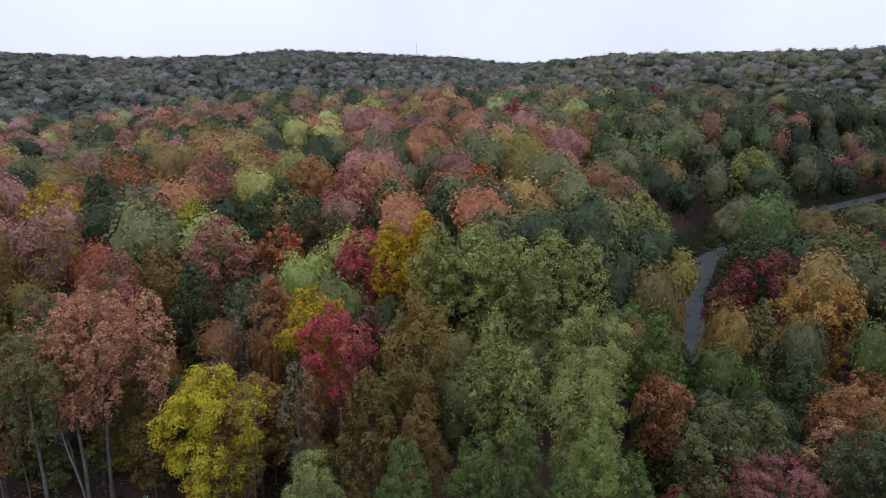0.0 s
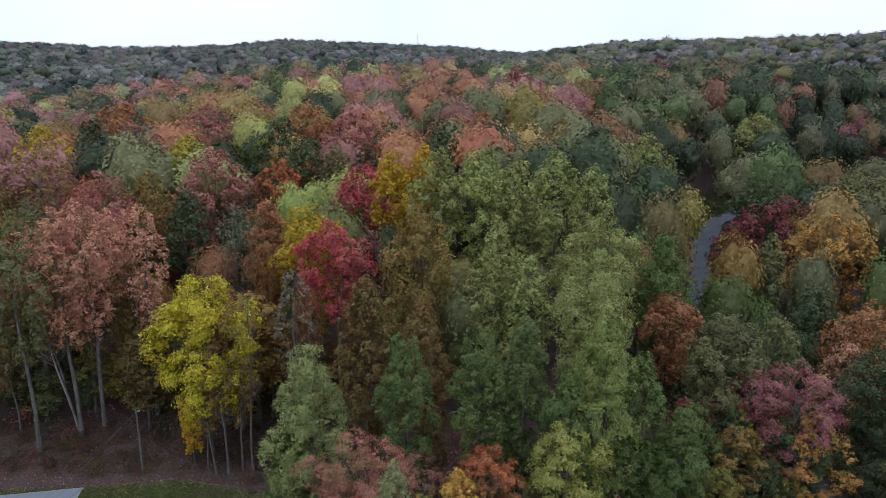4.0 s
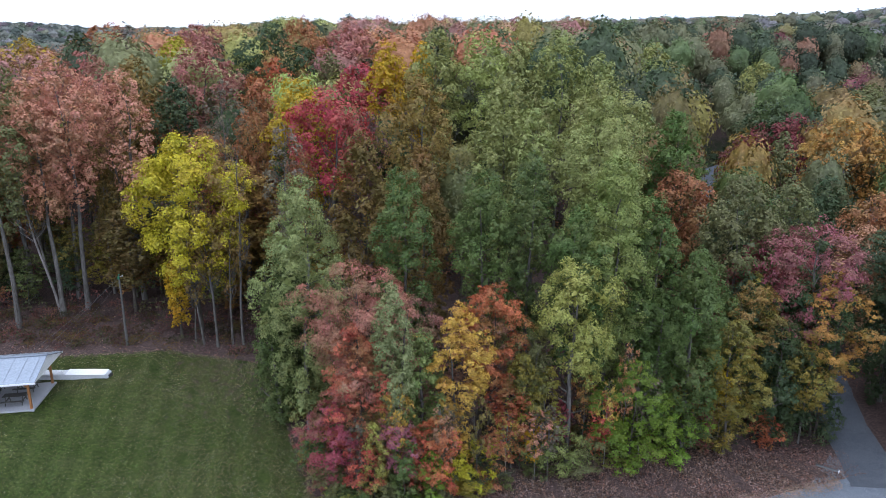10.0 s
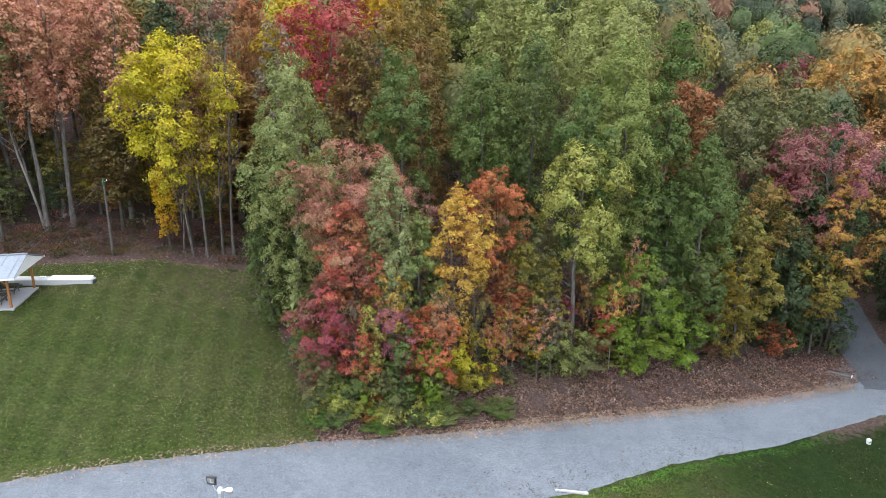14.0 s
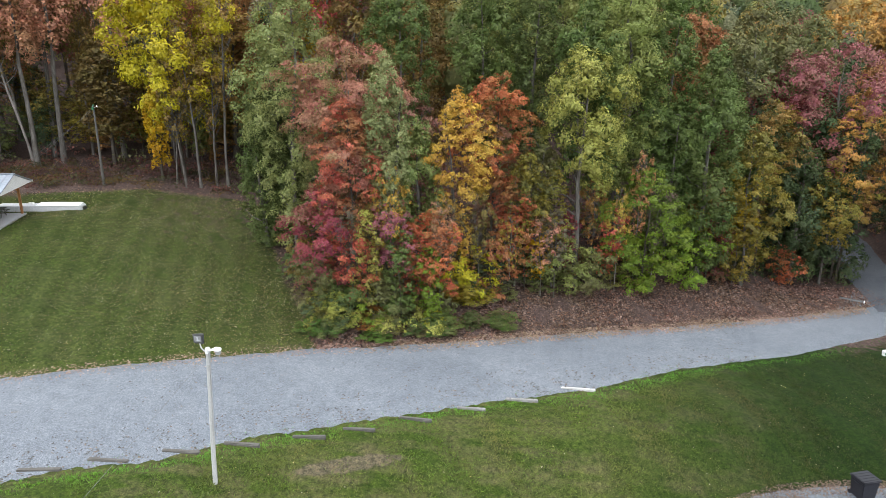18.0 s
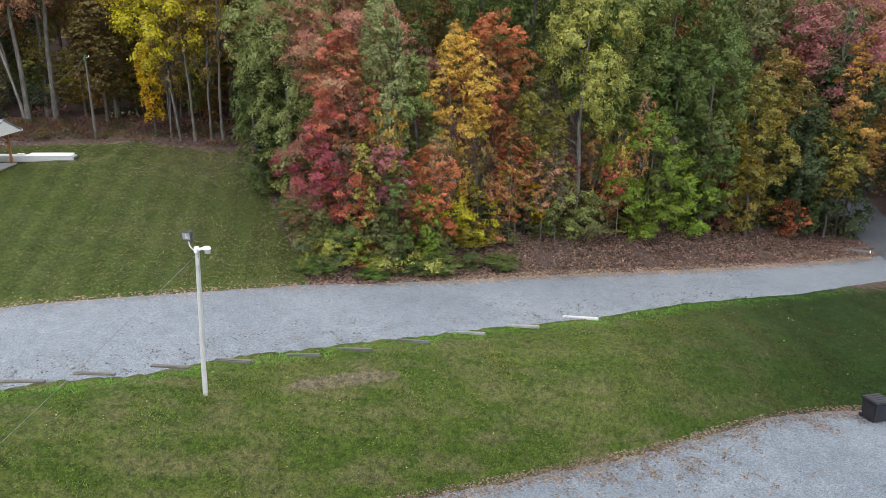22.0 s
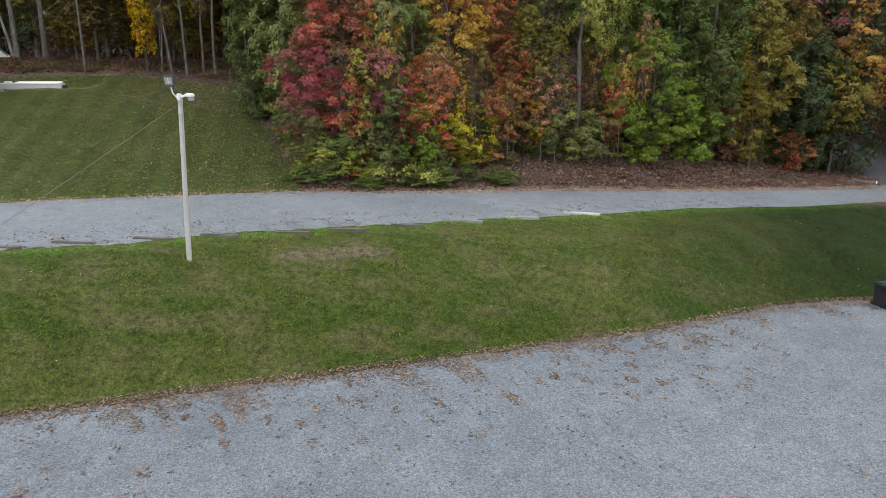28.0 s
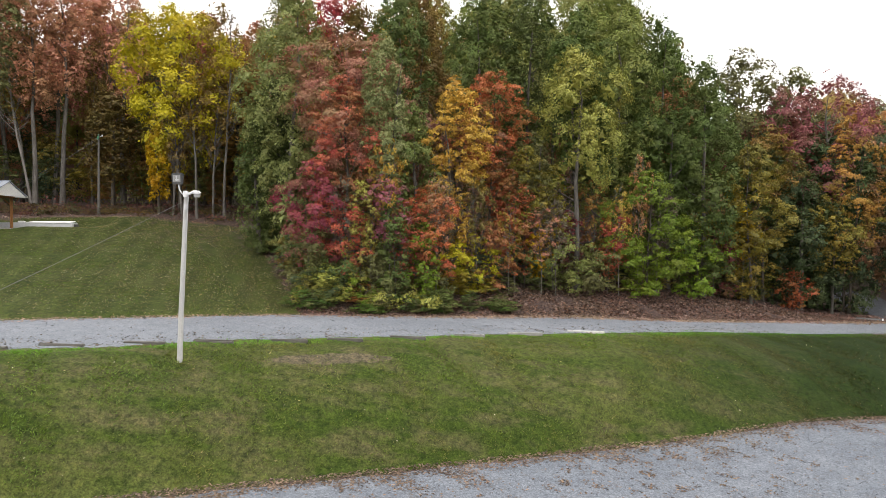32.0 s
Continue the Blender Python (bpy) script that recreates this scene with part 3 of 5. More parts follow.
def crown_model(seed, around, up, leaves, size):
    """A crown for the distance: a lumpy body of boughs with leaves all over it."""
    rng = np.random.default_rng(seed)
    knobs = unit(rng.normal(0, 1, (18, 3)) + np.array([0, 0, 0.5]))
    reach, girth = rng.uniform(0.3, 0.46, 18), rng.uniform(0.42, 0.66, 18)
    shape = np.array([5.5, 5.5, 5.6 + rng.uniform(-0.8, 1.0)])

    def skin(d):
        ang = np.arccos(np.clip(d @ knobs.T, -1, 1)) / girth
        return 0.58 + (reach * np.sqrt(np.clip(1 - ang ** 2, 0, 1))).max(1)

    a, b = np.meshgrid(np.arange(around) * 2 * np.pi / around, np.linspace(-1.15, 1.5, up), indexing="ij")
    a, b = a + rng.normal(0, 1.3 / around, a.shape), b + rng.normal(0, 0.5 / up, b.shape)
    d = np.stack([np.cos(a) * np.cos(b), np.sin(a) * np.cos(b), np.sin(b)], -1).reshape(-1, 3)
    body = d * shape * (skin(d) * rng.uniform(0.72, 0.92, len(d)))[:, None]
    i, j = np.meshgrid(np.arange(around), np.arange(up - 1), indexing="ij")
    k = (i + 1) % around
    q = np.stack([i * up + j, k * up + j, k * up + j + 1, i * up + j + 1], -1).reshape(-1, 4)
    tri = np.concatenate([q[:, [0, 1, 2]], q[:, [0, 2, 3]]])
    e = unit(rng.normal(0, 1, (leaves, 3)) + np.array([0, 0, 0.35]))
    at = e * shape * (skin(e) * rng.uniform(0.82, 1.1, leaves))[:, None]
    v, f = leaf_tris(rng, at, unit(e + rng.normal(0, 0.4, (leaves, 3)) + np.array([0, 0, 0.25])), size)
    return np.concatenate([body, v]), np.concatenate([tri, f + len(body)])


def tube(points, radii, sides):
    """A tapered tube along points."""
    pts = np.asarray(points, float)
    way = unit(np.gradient(pts, axis=0))
    a = unit(np.cross(way, np.array([0.31, 0.9, 0.11])))
    b = np.cross(way, a)
    ang = np.linspace(0, 2 * np.pi, sides, endpoint=False)
    ring = pts[:, None] + (a[:, None] * np.cos(ang)[None, :, None] + b[:, None] * np.sin(ang)[None, :, None]) * np.asarray(radii)[:, None, None]
    n = len(pts)
    i, j = np.meshgrid(np.arange(n - 1), np.arange(sides), indexing="ij")
    k = (j + 1) % sides
    f = np.stack([i * sides + j, i * sides + k, (i + 1) * sides + k, (i + 1) * sides + j], -1).reshape(-1, 4)
    return ring.reshape(-1, 3), f


def trunk_mesh(kind, seed, high, wide, mat):
    rng = np.random.default_rng(seed + 77)
    vs, fs, n = [], [], 0

    def put(p, r, sides):
        nonlocal n
        v, f = tube(p, r, sides)
        vs.append(v), fs.append(f + n)
        n += len(v)

    tall = {"shrub": 0.7, "bare": 0.97}.get(kind, 0.9) * high
    lean = rng.normal(0, 0.012, 2) * high
    k = np.linspace(0, 1, 9)
    wob = np.cumsum(rng.normal(0, 0.010, (9, 2)) * high, 0) * k[:, None]
    axis = np.stack([lean[0] * k + wob[:, 0], lean[1] * k + wob[:, 1], tall * k - 0.4], 1)
    r0 = {"shrub": 0.05, "bare": 0.12, "sparse": 0.26, "maple": 0.12}.get(kind, 0.22) * min(1.0, high / 14)
    rad = r0 * (1 - k) ** 0.75 + 0.015
    rad[0] *= 1.35
    put(axis, rad, 7)
    low = {"round": 0.42, "sparse": 0.55, "tulip": 0.3, "full": 0.12, "maple": 0.2, "bare": 0.35, "silver": 0.1, "shrub": 0.08}[kind]
    many = {"bare": 30, "shrub": 8, "maple": 14}.get(kind, 12)
    for i in range(many):
        f = low + (0.93 - low) * (i + rng.uniform(0, 1)) / many
        at = np.array([np.interp(f * high, axis[:, 2], axis[:, c]) for c in range(3)])
        a, reach = rng.uniform(0, 6.28), wide * rng.uniform(0.26, 0.44) * (1.15 - 0.75 * f)
        rise = reach * (rng.uniform(0.9, 1.6) if kind in ("round", "bare", "maple", "sparse") else rng.uniform(0.3, 0.9))
        end = at + np.array([math.cos(a) * reach, math.sin(a) * reach, rise])
        mid = (at + end) / 2 + np.array([math.cos(a), math.sin(a), -0.6]) * reach * 0.12
        rr = max(0.02, np.interp(f * high, axis[:, 2], rad) * 0.5)
        put(np.stack([at, mid, end]), [rr, rr * 0.65, 0.012], 4)
        if kind in ("bare", "round", "maple", "sparse"):
            for _ in range(8 if kind == "bare" else 2):
                s = at + (end - at) * rng.uniform(0.3, 0.9)
                e = s + (end - at) * 0.35 + rng.normal(0, 0.22, 3) * reach + np.array([0, 0, 0.3 * reach])
                put(np.stack([s, (s + e) / 2 + rng.normal(0, 0.03, 3) * reach, e]), [rr * 0.4, rr * 0.25, 0.008], 3)
    return mesh_of("trunk", np.concatenate(vs), np.concatenate(fs), mat, True)


# kind: height, width and foot of the crown of the trees that are built once and set many times
SHAPES = {"round": (22, 9, 0.36), "tulip": (22, 6.5, 0.28), "full": (20, 8.5, 0.1), "maple": (16, 7, 0.2),
          "silver": (17, 5.5, 0.08), "shrub": (6, 4, 0.02), "bare": (22, 7, 0.35), "sparse": (25, 10, 0.5)}
TURNING = {"maple": 0.45, "shrub": 0.4, "sparse": 0.3, "silver": 0.5, "full": 0.3}
STOCK = {}


def bark_of(kind, seed, near):
    return TWIG if kind == "bare" and seed % 3 == 0 else BARK if kind in ("bare", "sparse") or seed % 2 else DARK_BARK


def stock(kind, seed, near):
    """A crown and a trunk; near: 2 with fine leaves, 1 coarser, 0 for the distance."""
    key = (kind, seed, near)
    if key not in STOCK:
        high, wide, low = SHAPES[kind]
        size, cover = {2: (0.16, 0.27), 1: (0.3, 0.28), 0: (0.4, 0.3)}[near]
        seed += 100 * len(kind)
        if near == 0:
            v, f = crown_model(seed, 18, 11, 1900, 0.4)
            half = (1 - low) * high / 2
            v = v * np.array([wide / 11, wide / 11, half / 5.8]) + np.array([0, 0, high - half])
            STOCK[key] = (mesh_of("crown", v, f, LEAVES), trunk_mesh(kind, seed, high, wide, bark_of(kind, seed, near)))
            return STOCK[key]
        STOCK[key] = (crown_mesh(kind, seed, high, wide, low, size * (0.95 if kind == "shrub" else 1), cover), trunk_mesh(kind, seed, high, wide, bark_of(kind, seed, near)))
    return STOCK[key]


def tree(kind, x, y, high, wide, colour, near, rng, group="", words="", low=None):
    """A tree from the stock; where low, the foot of its crown, is given, one grown to its own measure."""
    h, w, _ = SHAPES[kind]
    name = "shrub" if kind == "shrub" else "bare_tree" if kind == "bare" else "tree"
    what = {"round": "broad-crowned tree", "tulip": "tall narrow tree", "full": "full-skirted tree", "maple": "slender maple",
            "sparse": "tall pale-trunked tree", "silver": "silvery upright tree", "shrub": "low shrub", "bare": "nearly bare tree"}[kind]
    ob = thing(name, (x, y, float(land(x, y)) - 0.05), f"{WORDS[colour]} {what} {words}".strip(), "shrub" if kind == "shrub" else "tree", group, float(rng.uniform(0, 360)))
    if low is None:
        crown, trunk = stock(kind, int(rng.integers(0, 3)), near)
        sx = wide / w
        ob.scale = (sx * rng.uniform(0.92, 1.08), sx * rng.uniform(0.92, 1.08), high / h)
    else:
        seed = int(rng.integers(0, 10**6))
        size = float(np.clip(0.0028 * y if y < 62 else 0.0034 * y, 0.115, 0.5)) * (0.9 if kind in ("shrub", "maple") else 1.0)
        crown, trunk = crown_mesh(kind, seed, high, wide, low, size, (0.27 if y < 62 else 0.34 if colour == "yellow" else 0.25) * (1.3 if colour == "amber" and y < 62 else 1.0)), trunk_mesh(kind, seed, high, wide, bark_of(kind, seed, near))
    for nm, me in (("trunk", trunk), ("crown", crown)):
        o = new(nm, me)
        o.parent = ob
        if nm == "crown":
            c = np.array(COLOURS[colour]) * 0.82
            c = c * rng.uniform(0.78, 1.22) * (1 + rng.normal(0, 0.09, 3)) if low is None else c * rng.uniform(0.92, 1.08) * (1 + rng.normal(0, 0.03, 3))
            o.color = (*np.clip(c, 0.01, 0.8), 0.12 if colour in ("yellow", "gold", "lime", "amber", "acid", "fresh") else TURNING.get(kind, 0.22))
    return ob


TREES = [
    ("maple", 2.9, 48.2, 15.6, 6.2, 0.5, "scarlet"),
    ("maple", 4.2, 47.4, 8.6, 2.8, 0.5, "scarlet"),
    ("shrub", -4, 42.3, 8.6, 3, 0.45, "mauve"),
    ("shrub", -5.6, 41.7, 8, 2, 0.1, "lime"),
    ("shrub", -3.4, 41.6, 6.9, 2.2, 0.05, "green"),
    ("shrub", -8.9, 41.5, 4.7, 3, 0, "olive"),
    ("shrub", 5.4, 47.4, 10.5, 2.6, 0.4, "amberolive"),
    ("shrub", -1.5, 42.3, 5.5, 2.3, 0, "fresh"),
    ("maple", 7.5, 47.9, 9.2, 2.5, 0.3, "amberolive"),
    ("shrub", 2.8, 45.6, 5.3, 2.8, 0.05, "russet"),
    ("maple", 22.7, 54, 9.4, 3.1, 0.2, "amber"),
    ("shrub", -5.2, 41.2, 2.2, 2.6, 0, "fresh"),
    ("shrub", -1.5, 41.9, 1.1, 2.3, 0, "acid"),
    ("maple", -7.2, 45.6, 18.3, 9.2, 0.28, "brick"),
    ("maple", -6.9, 43, 14.6, 4.8, 0.32, "red"),
    ("full", -4.3, 43.4, 17.6, 3.2, 0.4, "silver"),
    ("full", -2.4, 45.6, 13, 4.3, 0.3, "leaf"),
    ("shrub", -8.9, 42, 9, 4.4, 0.3, "pink"),
    ("shrub", -1.1, 43, 7.9, 3.8, 0.3, "scarlet"),
    ("shrub", -6.5, 42, 6.8, 3.7, 0.3, "red"),
    ("shrub", -2.3, 43, 5.8, 2.3, 0.3, "red"),
    ("shrub", -7.5, 41.8, 3.2, 3.8, 0, "green"),
    ("shrub", -4.5, 42.2, 3.7, 3.4, 0, "olive"),
    ("shrub", -8.1, 41.3, 1.8, 3, 0, "lime"),
    ("shrub", -3, 41.6, 1.5, 4.2, 0, "lime"),
    ("shrub", -1.1, 43.5, 3.2, 2.7, 0, "olive"),
    ("maple", 0.5, 46, 15, 5, 0.42, "gold"),
    ("shrub", 0.5, 45.3, 6.6, 2, 0.4, "gold"),
    ("shrub", 1.6, 45.3, 4.3, 3.8, 0.03, "acid"),
    ("maple", 4.7, 47.6, 7.2, 3.1, 0.15, "scarlet"),
    ("shrub", 6.5, 47.6, 5.1, 2.5, 0.2, "amber"),
    ("maple", 6.1, 48.5, 11.5, 3.3, 0.35, "olive"),
    ("tulip", 9.3, 48.6, 18.3, 6.8, 0.48, "lime"),
    ("shrub", 8.4, 47.8, 4.7, 4.6, 0, "leaf"),
    ("shrub", 10.6, 48, 3.6, 3.8, 0, "olive"),
    ("shrub", 12.3, 49.3, 6.8, 2.3, 0.3, "red"),
    ("shrub", 11.6, 48.8, 4.2, 1.7, 0.3, "scarlet"),
    ("shrub", 8.6, 48.6, 5.9, 2.1, 0.3, "maroon"),
    ("maple", 14.7, 49.8, 9.7, 6.4, 0.05, "fresh"),
    ("shrub", 18.8, 51, 5, 4, 0, "fresh"),
    ("shrub", 14.2, 49.4, 4.7, 3.9, 0, "fresh"),
    ("full", 19.7, 52, 18.9, 5.4, 0.1, "green"),
    ("full", 17.1, 52.5, 14.7, 5.2, 0.1, "green"),
    ("maple", 23.9, 53, 12.9, 5.7, 0.2, "amberolive"),
    ("shrub", 23.1, 53, 7.3, 4.1, 0.05, "amberolive"),
    ("full", 29.7, 57, 12.8, 6.2, 0.05, "dark"),
    ("maple", 26.4, 56.5, 15.4, 5.2, 0.55, "tan"),
    ("full", 34.2, 58.5, 7.5, 5.5, 0.05, "dark"),
    ("maple", 34.4, 58, 17.3, 6.1, 0.35, "orange"),
    ("maple", 32.4, 57, 10.7, 5.3, 0.35, "amberolive"),
    ("sparse", 32.6, 60, 21.5, 8.4, 0.45, "mauve"),
    ("shrub", 28.4, 55.5, 3.7, 2.4, 0, "scarlet"),
    ("shrub", 21.4, 53, 5.5, 3.2, 0, "maroon"),
    ("round", -25.7, 62.3, 20.2, 10.6, 0.3, "yellow"),
    ("full", -27.2, 60.8, 8.7, 2.3, 0.2, "amber"),
    ("full", -12.1, 49.8, 22.1, 7.5, 0.12, "sage"),
    ("full", -14.8, 50.8, 12.1, 3.6, 0, "green"),
    ("full", -13.8, 52, 15.6, 4.5, 0.03, "green"),
    ("tulip", -4.1, 51.5, 22.7, 5, 0.3, "green"),
    ("full", -8.9, 62, 21.6, 6.3, 0.15, "rustgreen"),
    ("full", -3.1, 58, 22, 5.9, 0.15, "rustgreen"),
    ("bare", -16, 62, 21.6, 4.1, 0.3, "grey"),
    ("tulip", 2.2, 52.8, 22.4, 5.9, 0.42, "green"),
    ("full", 6.2, 53.4, 24, 4.9, 0.36, "green"),
    ("full", 13, 53.4, 25, 7.8, 0.3, "leaf"),
    ("full", 16.5, 54, 22, 5.6, 0.25, "green"),
    ("full", 9.8, 51, 21.4, 5.6, 0.35, "green"),
    ("tulip", 4.1, 66, 26.9, 4.8, 0.3, "sage"),
    ("tulip", 7, 63.5, 24.6, 5.2, 0.35, "sage"),
    ("round", 15.2, 70, 25, 9.2, 0.35, "sage"),
    ("round", 13.3, 61, 27.1, 7.9, 0.35, "sage"),
    ("round", 24.5, 77, 21.8, 7.5, 0.2, "green"),
    ("round", 24.5, 73, 16.4, 7, 0.3, "russet"),
    ("round", 27.7, 64.5, 22.9, 8.4, 0.22, "olive"),
    ("round", 33.9, 67, 22.7, 5.3, 0.22, "olive"),
    ("full", 22.8, 60.5, 14.1, 5, 0.2, "maroon"),
    ("full", 28.1, 60.5, 15, 5.5, 0.2, "amberolive"),
    ("round", -2.8, 86, 28.9, 6.8, 0.4, "sage"),
    ("round", 2.7, 87, 29, 8.3, 0.4, "sage"),
    ("round", 12, 84, 29, 7, 0.4, "sage"),
    ("round", 7.5, 85, 27.8, 6, 0.4, "sage"),
    ("round", 18, 90, 26, 7.1, 0.4, "sage"),
    ("round", 21.5, 118, 26, 8.7, 0.4, "lime"),
    ("round", -9.7, 93, 27.4, 5.8, 0.4, "amber"),
    ("round", -5.5, 100, 27.1, 5.4, 0.4, "amber"),
    ("round", -4.3, 72, 25.3, 8.5, 0.25, "tan"),
    ("round", -13.6, 70, 23.8, 9.4, 0.6, "crimson"),
    ("round", -17.5, 75, 24.1, 8.5, 0.35, "amber"),
    ("round", -14.8, 100, 24.1, 10.5, 0.35, "crimson"),
    ("sparse", -10.9, 80, 19.6, 5.2, 0.4, "purple"),
    ("round", -27.3, 100, 25.2, 8, 0.4, "scarlet"),
    ("round", -35.7, 95, 27.6, 11.1, 0.35, "brick"),
    ("round", -43, 104, 27.9, 7, 0.4, "acid"),
    ("round", -24.2, 82, 22.9, 6.7, 0.35, "russet"),
    ("round", -30.5, 112, 29.5, 11.9, 0.4, "dark"),
    ("round", -12.3, 116, 27.9, 9.1, 0.4, "dark"),
    ("round", -3.1, 115, 28.7, 9.5, 0.4, "dark"),
    ("round", 4.2, 134, 27.6, 9.7, 0.4, "scarlet"),
    ("round", 18.5, 155, 26.4, 7.3, 0.4, "amber"),
    ("sparse", -40.1, 67.3, 26.8, 9.1, 0.45, "rust"),
    ("sparse", -35.1, 70, 25.6, 5.2, 0.4, "rust"),
    ("round", -45.2, 82, 26.5, 9.1, 0.4, "brick"),
    ("round", -40.9, 85, 25.9, 6.2, 0.4, "tan"),
    ("round", -35.7, 85, 23.5, 5.7, 0.3, "dark"),
    ("sparse", -47.7, 70, 25.9, 5.5, 0.4, "olive"),
    ("bare", -26.7, 77, 23.7, 5, 0.35, "grey"),
    ("bare", -52.3, 108, 29.7, 10, 0.35, "grey"),
    ("bare", -61.1, 95, 28.2, 9.3, 0.35, "tan"),
    ("round", -75.6, 118, 27.4, 12, 0.4, "amber"),
    ("round", -67.4, 121, 28.4, 6.3, 0.4, "dark"),
    ("round", -49.6, 130, 29, 13.5, 0.4, "brick"),
    ("round", -68.6, 135, 30.2, 14.6, 0.4, "russet"),
    ("round", -29.5, 128, 30.1, 10.6, 0.4, "russet"),
    ("round", -20, 125, 29.4, 11.3, 0.4, "brick"),
    ("round", -20.9, 110, 25.2, 5.7, 0.4, "olive"),
    ("round", 57.7, 103, 25.6, 12.9, 0.3, "orange"),
    ("round", 59.6, 124, 23.8, 17.6, 0.3, "maroon"),
    ("tulip", 45.3, 96, 25, 4.5, 0.3, "olive"),
    ("round", 56.2, 87, 17.1, 10.2, 0.3, "russet"),
    ("round", 46.2, 84, 20.9, 6.9, 0.3, "dark"),
    ("round", 47.4, 115, 21.7, 7.3, 0.3, "maroon"),
    ("round", 74.1, 125, 27.5, 13.9, 0.3, "olive"),
    ("round", 31.3, 118, 28.1, 8.9, 0.3, "sage"),
    ("round", 24.8, 105, 22.8, 5.7, 0.3, "dark"),
    ("sparse", -42.6, 70, 25.4, 11.4, 0.5, "rust"),
    ("round", 18.1, 250, 27.8, 9.2, 0.38, "pink"),
    ("bare", 70.4, 215, 18.7, 12.5, 0.35, "grey"),
    ("bare", 78.2, 220, 20.3, 12.9, 0.35, "grey"),
    ("round", 93.2, 222, 30.9, 13.3, 0.38, "sage"),
    ("round", 173.7, 305, 14.9, 19.4, 0.38, "dark"),
    ("round", 31.9, 118, 30.7, 9, 0.38, "sage"),
    ("round", 58, 130, 26.3, 10.6, 0.38, "dark"),
    ("round", 69.9, 120, 28.5, 14.1, 0.38, "olive"),
    ("round", 49.7, 77, 20.6, 10.4, 0.38, "russet"),
    ("full", 32.5, 60.5, 13, 6, 0.1, "dark"),
    # next five stand out of view, added to shade the road and bank
    ("full", 45, 48, 22, 10, 0.1, "dark"),
    ("round", 51, 42, 24, 12, 0.38, "dark"),
    ("full", 46, 40, 21, 10, 0.1, "olive"),
    ("round", 53, 50, 24, 12, 0.38, "dark"),
    ("round", 57, 36, 23, 12, 0.38, "olive"),
    ("full", 45.5, 60, 19, 9, 0.1, "dark"),
    ("full", 44, 55.5, 19, 8, 0.1, "olive"),
    ("full", 44.5, 65, 14, 7, 0.1, "dark"),
    ("round", 34.2, 60.5, 17, 8, 0.38, "dark"),
    ("round", 47, 67, 21, 11, 0.38, "dark"),
    ("full", 33.8, 66, 17, 8, 0.1, "olive"),
    ("round", 36, 73, 21, 9, 0.38, "dark"),
    ("full", 46.5, 75, 17, 9, 0.1, "rust"),
    ("full", 38.5, 79, 16, 7, 0.1, "dark"),
    ("full", 27, 60, 15, 7, 0.1, "dark"),
    ("round", 30, 63, 18, 8, 0.38, "maroon"),
    ("full", 22.5, 57, 16, 7, 0.1, "green"),
    ("sparse", -44.7, 62.4, 24, 8, 0.5, "olive"),
    ("sparse", -41.8, 65.5, 23, 7, 0.5, "rust"),
    ("full", -14, 55, 12, 6, 0.1, "dark"),
]
# stems at the lawn's edge: place, height, width, lean to the left
STEMS = [(-42.6, 66.3, 22, 5, 8), (-43.5, 67.5, 20, 4, 5), (-36.3, 70.5, 19, 5, 3), (-25.6, 60.2, 9, 3, -6), (-24.4, 59.4, 12, 3, 4), (-23.2, 59.6, 15, 4, 2), (-21.9, 60.2, 12, 3, -2), (-20.9, 60.3, 20, 4, 1.5)]
tree_rng = np.random.default_rng(11)
for kind, x, y, high, wide, low, colour in TREES:
    place = "at the road edge" if y < 50 else "at the lawn's edge" if x < -15 and y < 66 else "in the hillside wood"
    tree(kind, x, y, high, wide, colour, 2 if y < 68 else 1, tree_rng, "trees of the wood" if kind != "shrub" else "shrubs at the road", place, low)


for x, y, high, wide, lean in STEMS:
    stem = tree("bare", x, y, high, wide, "tan", 1, tree_rng, "trees of the wood", "at the lawn's edge", 0.45)
    stem.rotation_euler = (0, radians(-lean), 0)


def free_of_lane(x, y, room):
    return abs(x - float(lane_x(y))) > room or y < 44


# the scrub meadow by the bend of the lane, and the low growth before it
MEADOW_SIDE, MEADOW_NEAR, MEADOW_FAR = [0.48, 0.54, 0.58, 0.62, 0.68], [156, 152, 166, 188, 205], [234, 248, 256, 268, 282]


def in_meadow(x, y):
    return 0.47 < x / y < 0.69 and np.interp(x / y, MEADOW_SIDE, MEADOW_NEAR) - 4 < y < np.interp(x / y, MEADOW_SIDE, MEADOW_FAR)


def drift(names, x, y, rng):
    """One of the names, which lie in the order of their hue; neighbours are mostly alike."""
    v = 0.5 + 0.75 * noise.noise(Vector((x / 34.0, y / 42.0, 3.1))) + rng.normal(0, 0.17)
    return names[int(np.clip(v * len(names), 0, len(names) - 1))]


def palette(x, y, rng):
    """Which colours grow where: rust, red and gold on the left, greens in the middle, dark greens and maroon in the valley."""
    if x > 0.2 * y and x > 22:
        names = ["maroon", "russet", "tan", "olive", "dark", "green", "olive", "olive", "dark", "green", "dark", "tan", "amberolive", "russet"]
    elif y > 105:
        names = ["olive", "amberolive", "purple", "brick", "tan", "russet", "orange", "olive", "brick", "scarlet", "dark", "gold", "russet", "olive", "dark", "tan", "sage", "green"]
    elif x < -22:
        names = ["purple", "brick", "russet", "russet", "tan", "olive", "sage", "olive", "dark", "olive", "amberolive", "russet"]
    else:
        names = ["russet", "tan", "rustgreen", "olive", "sage", "olive", "dark", "dark", "olive", "rustgreen"]
    return drift(names, x, y, rng)


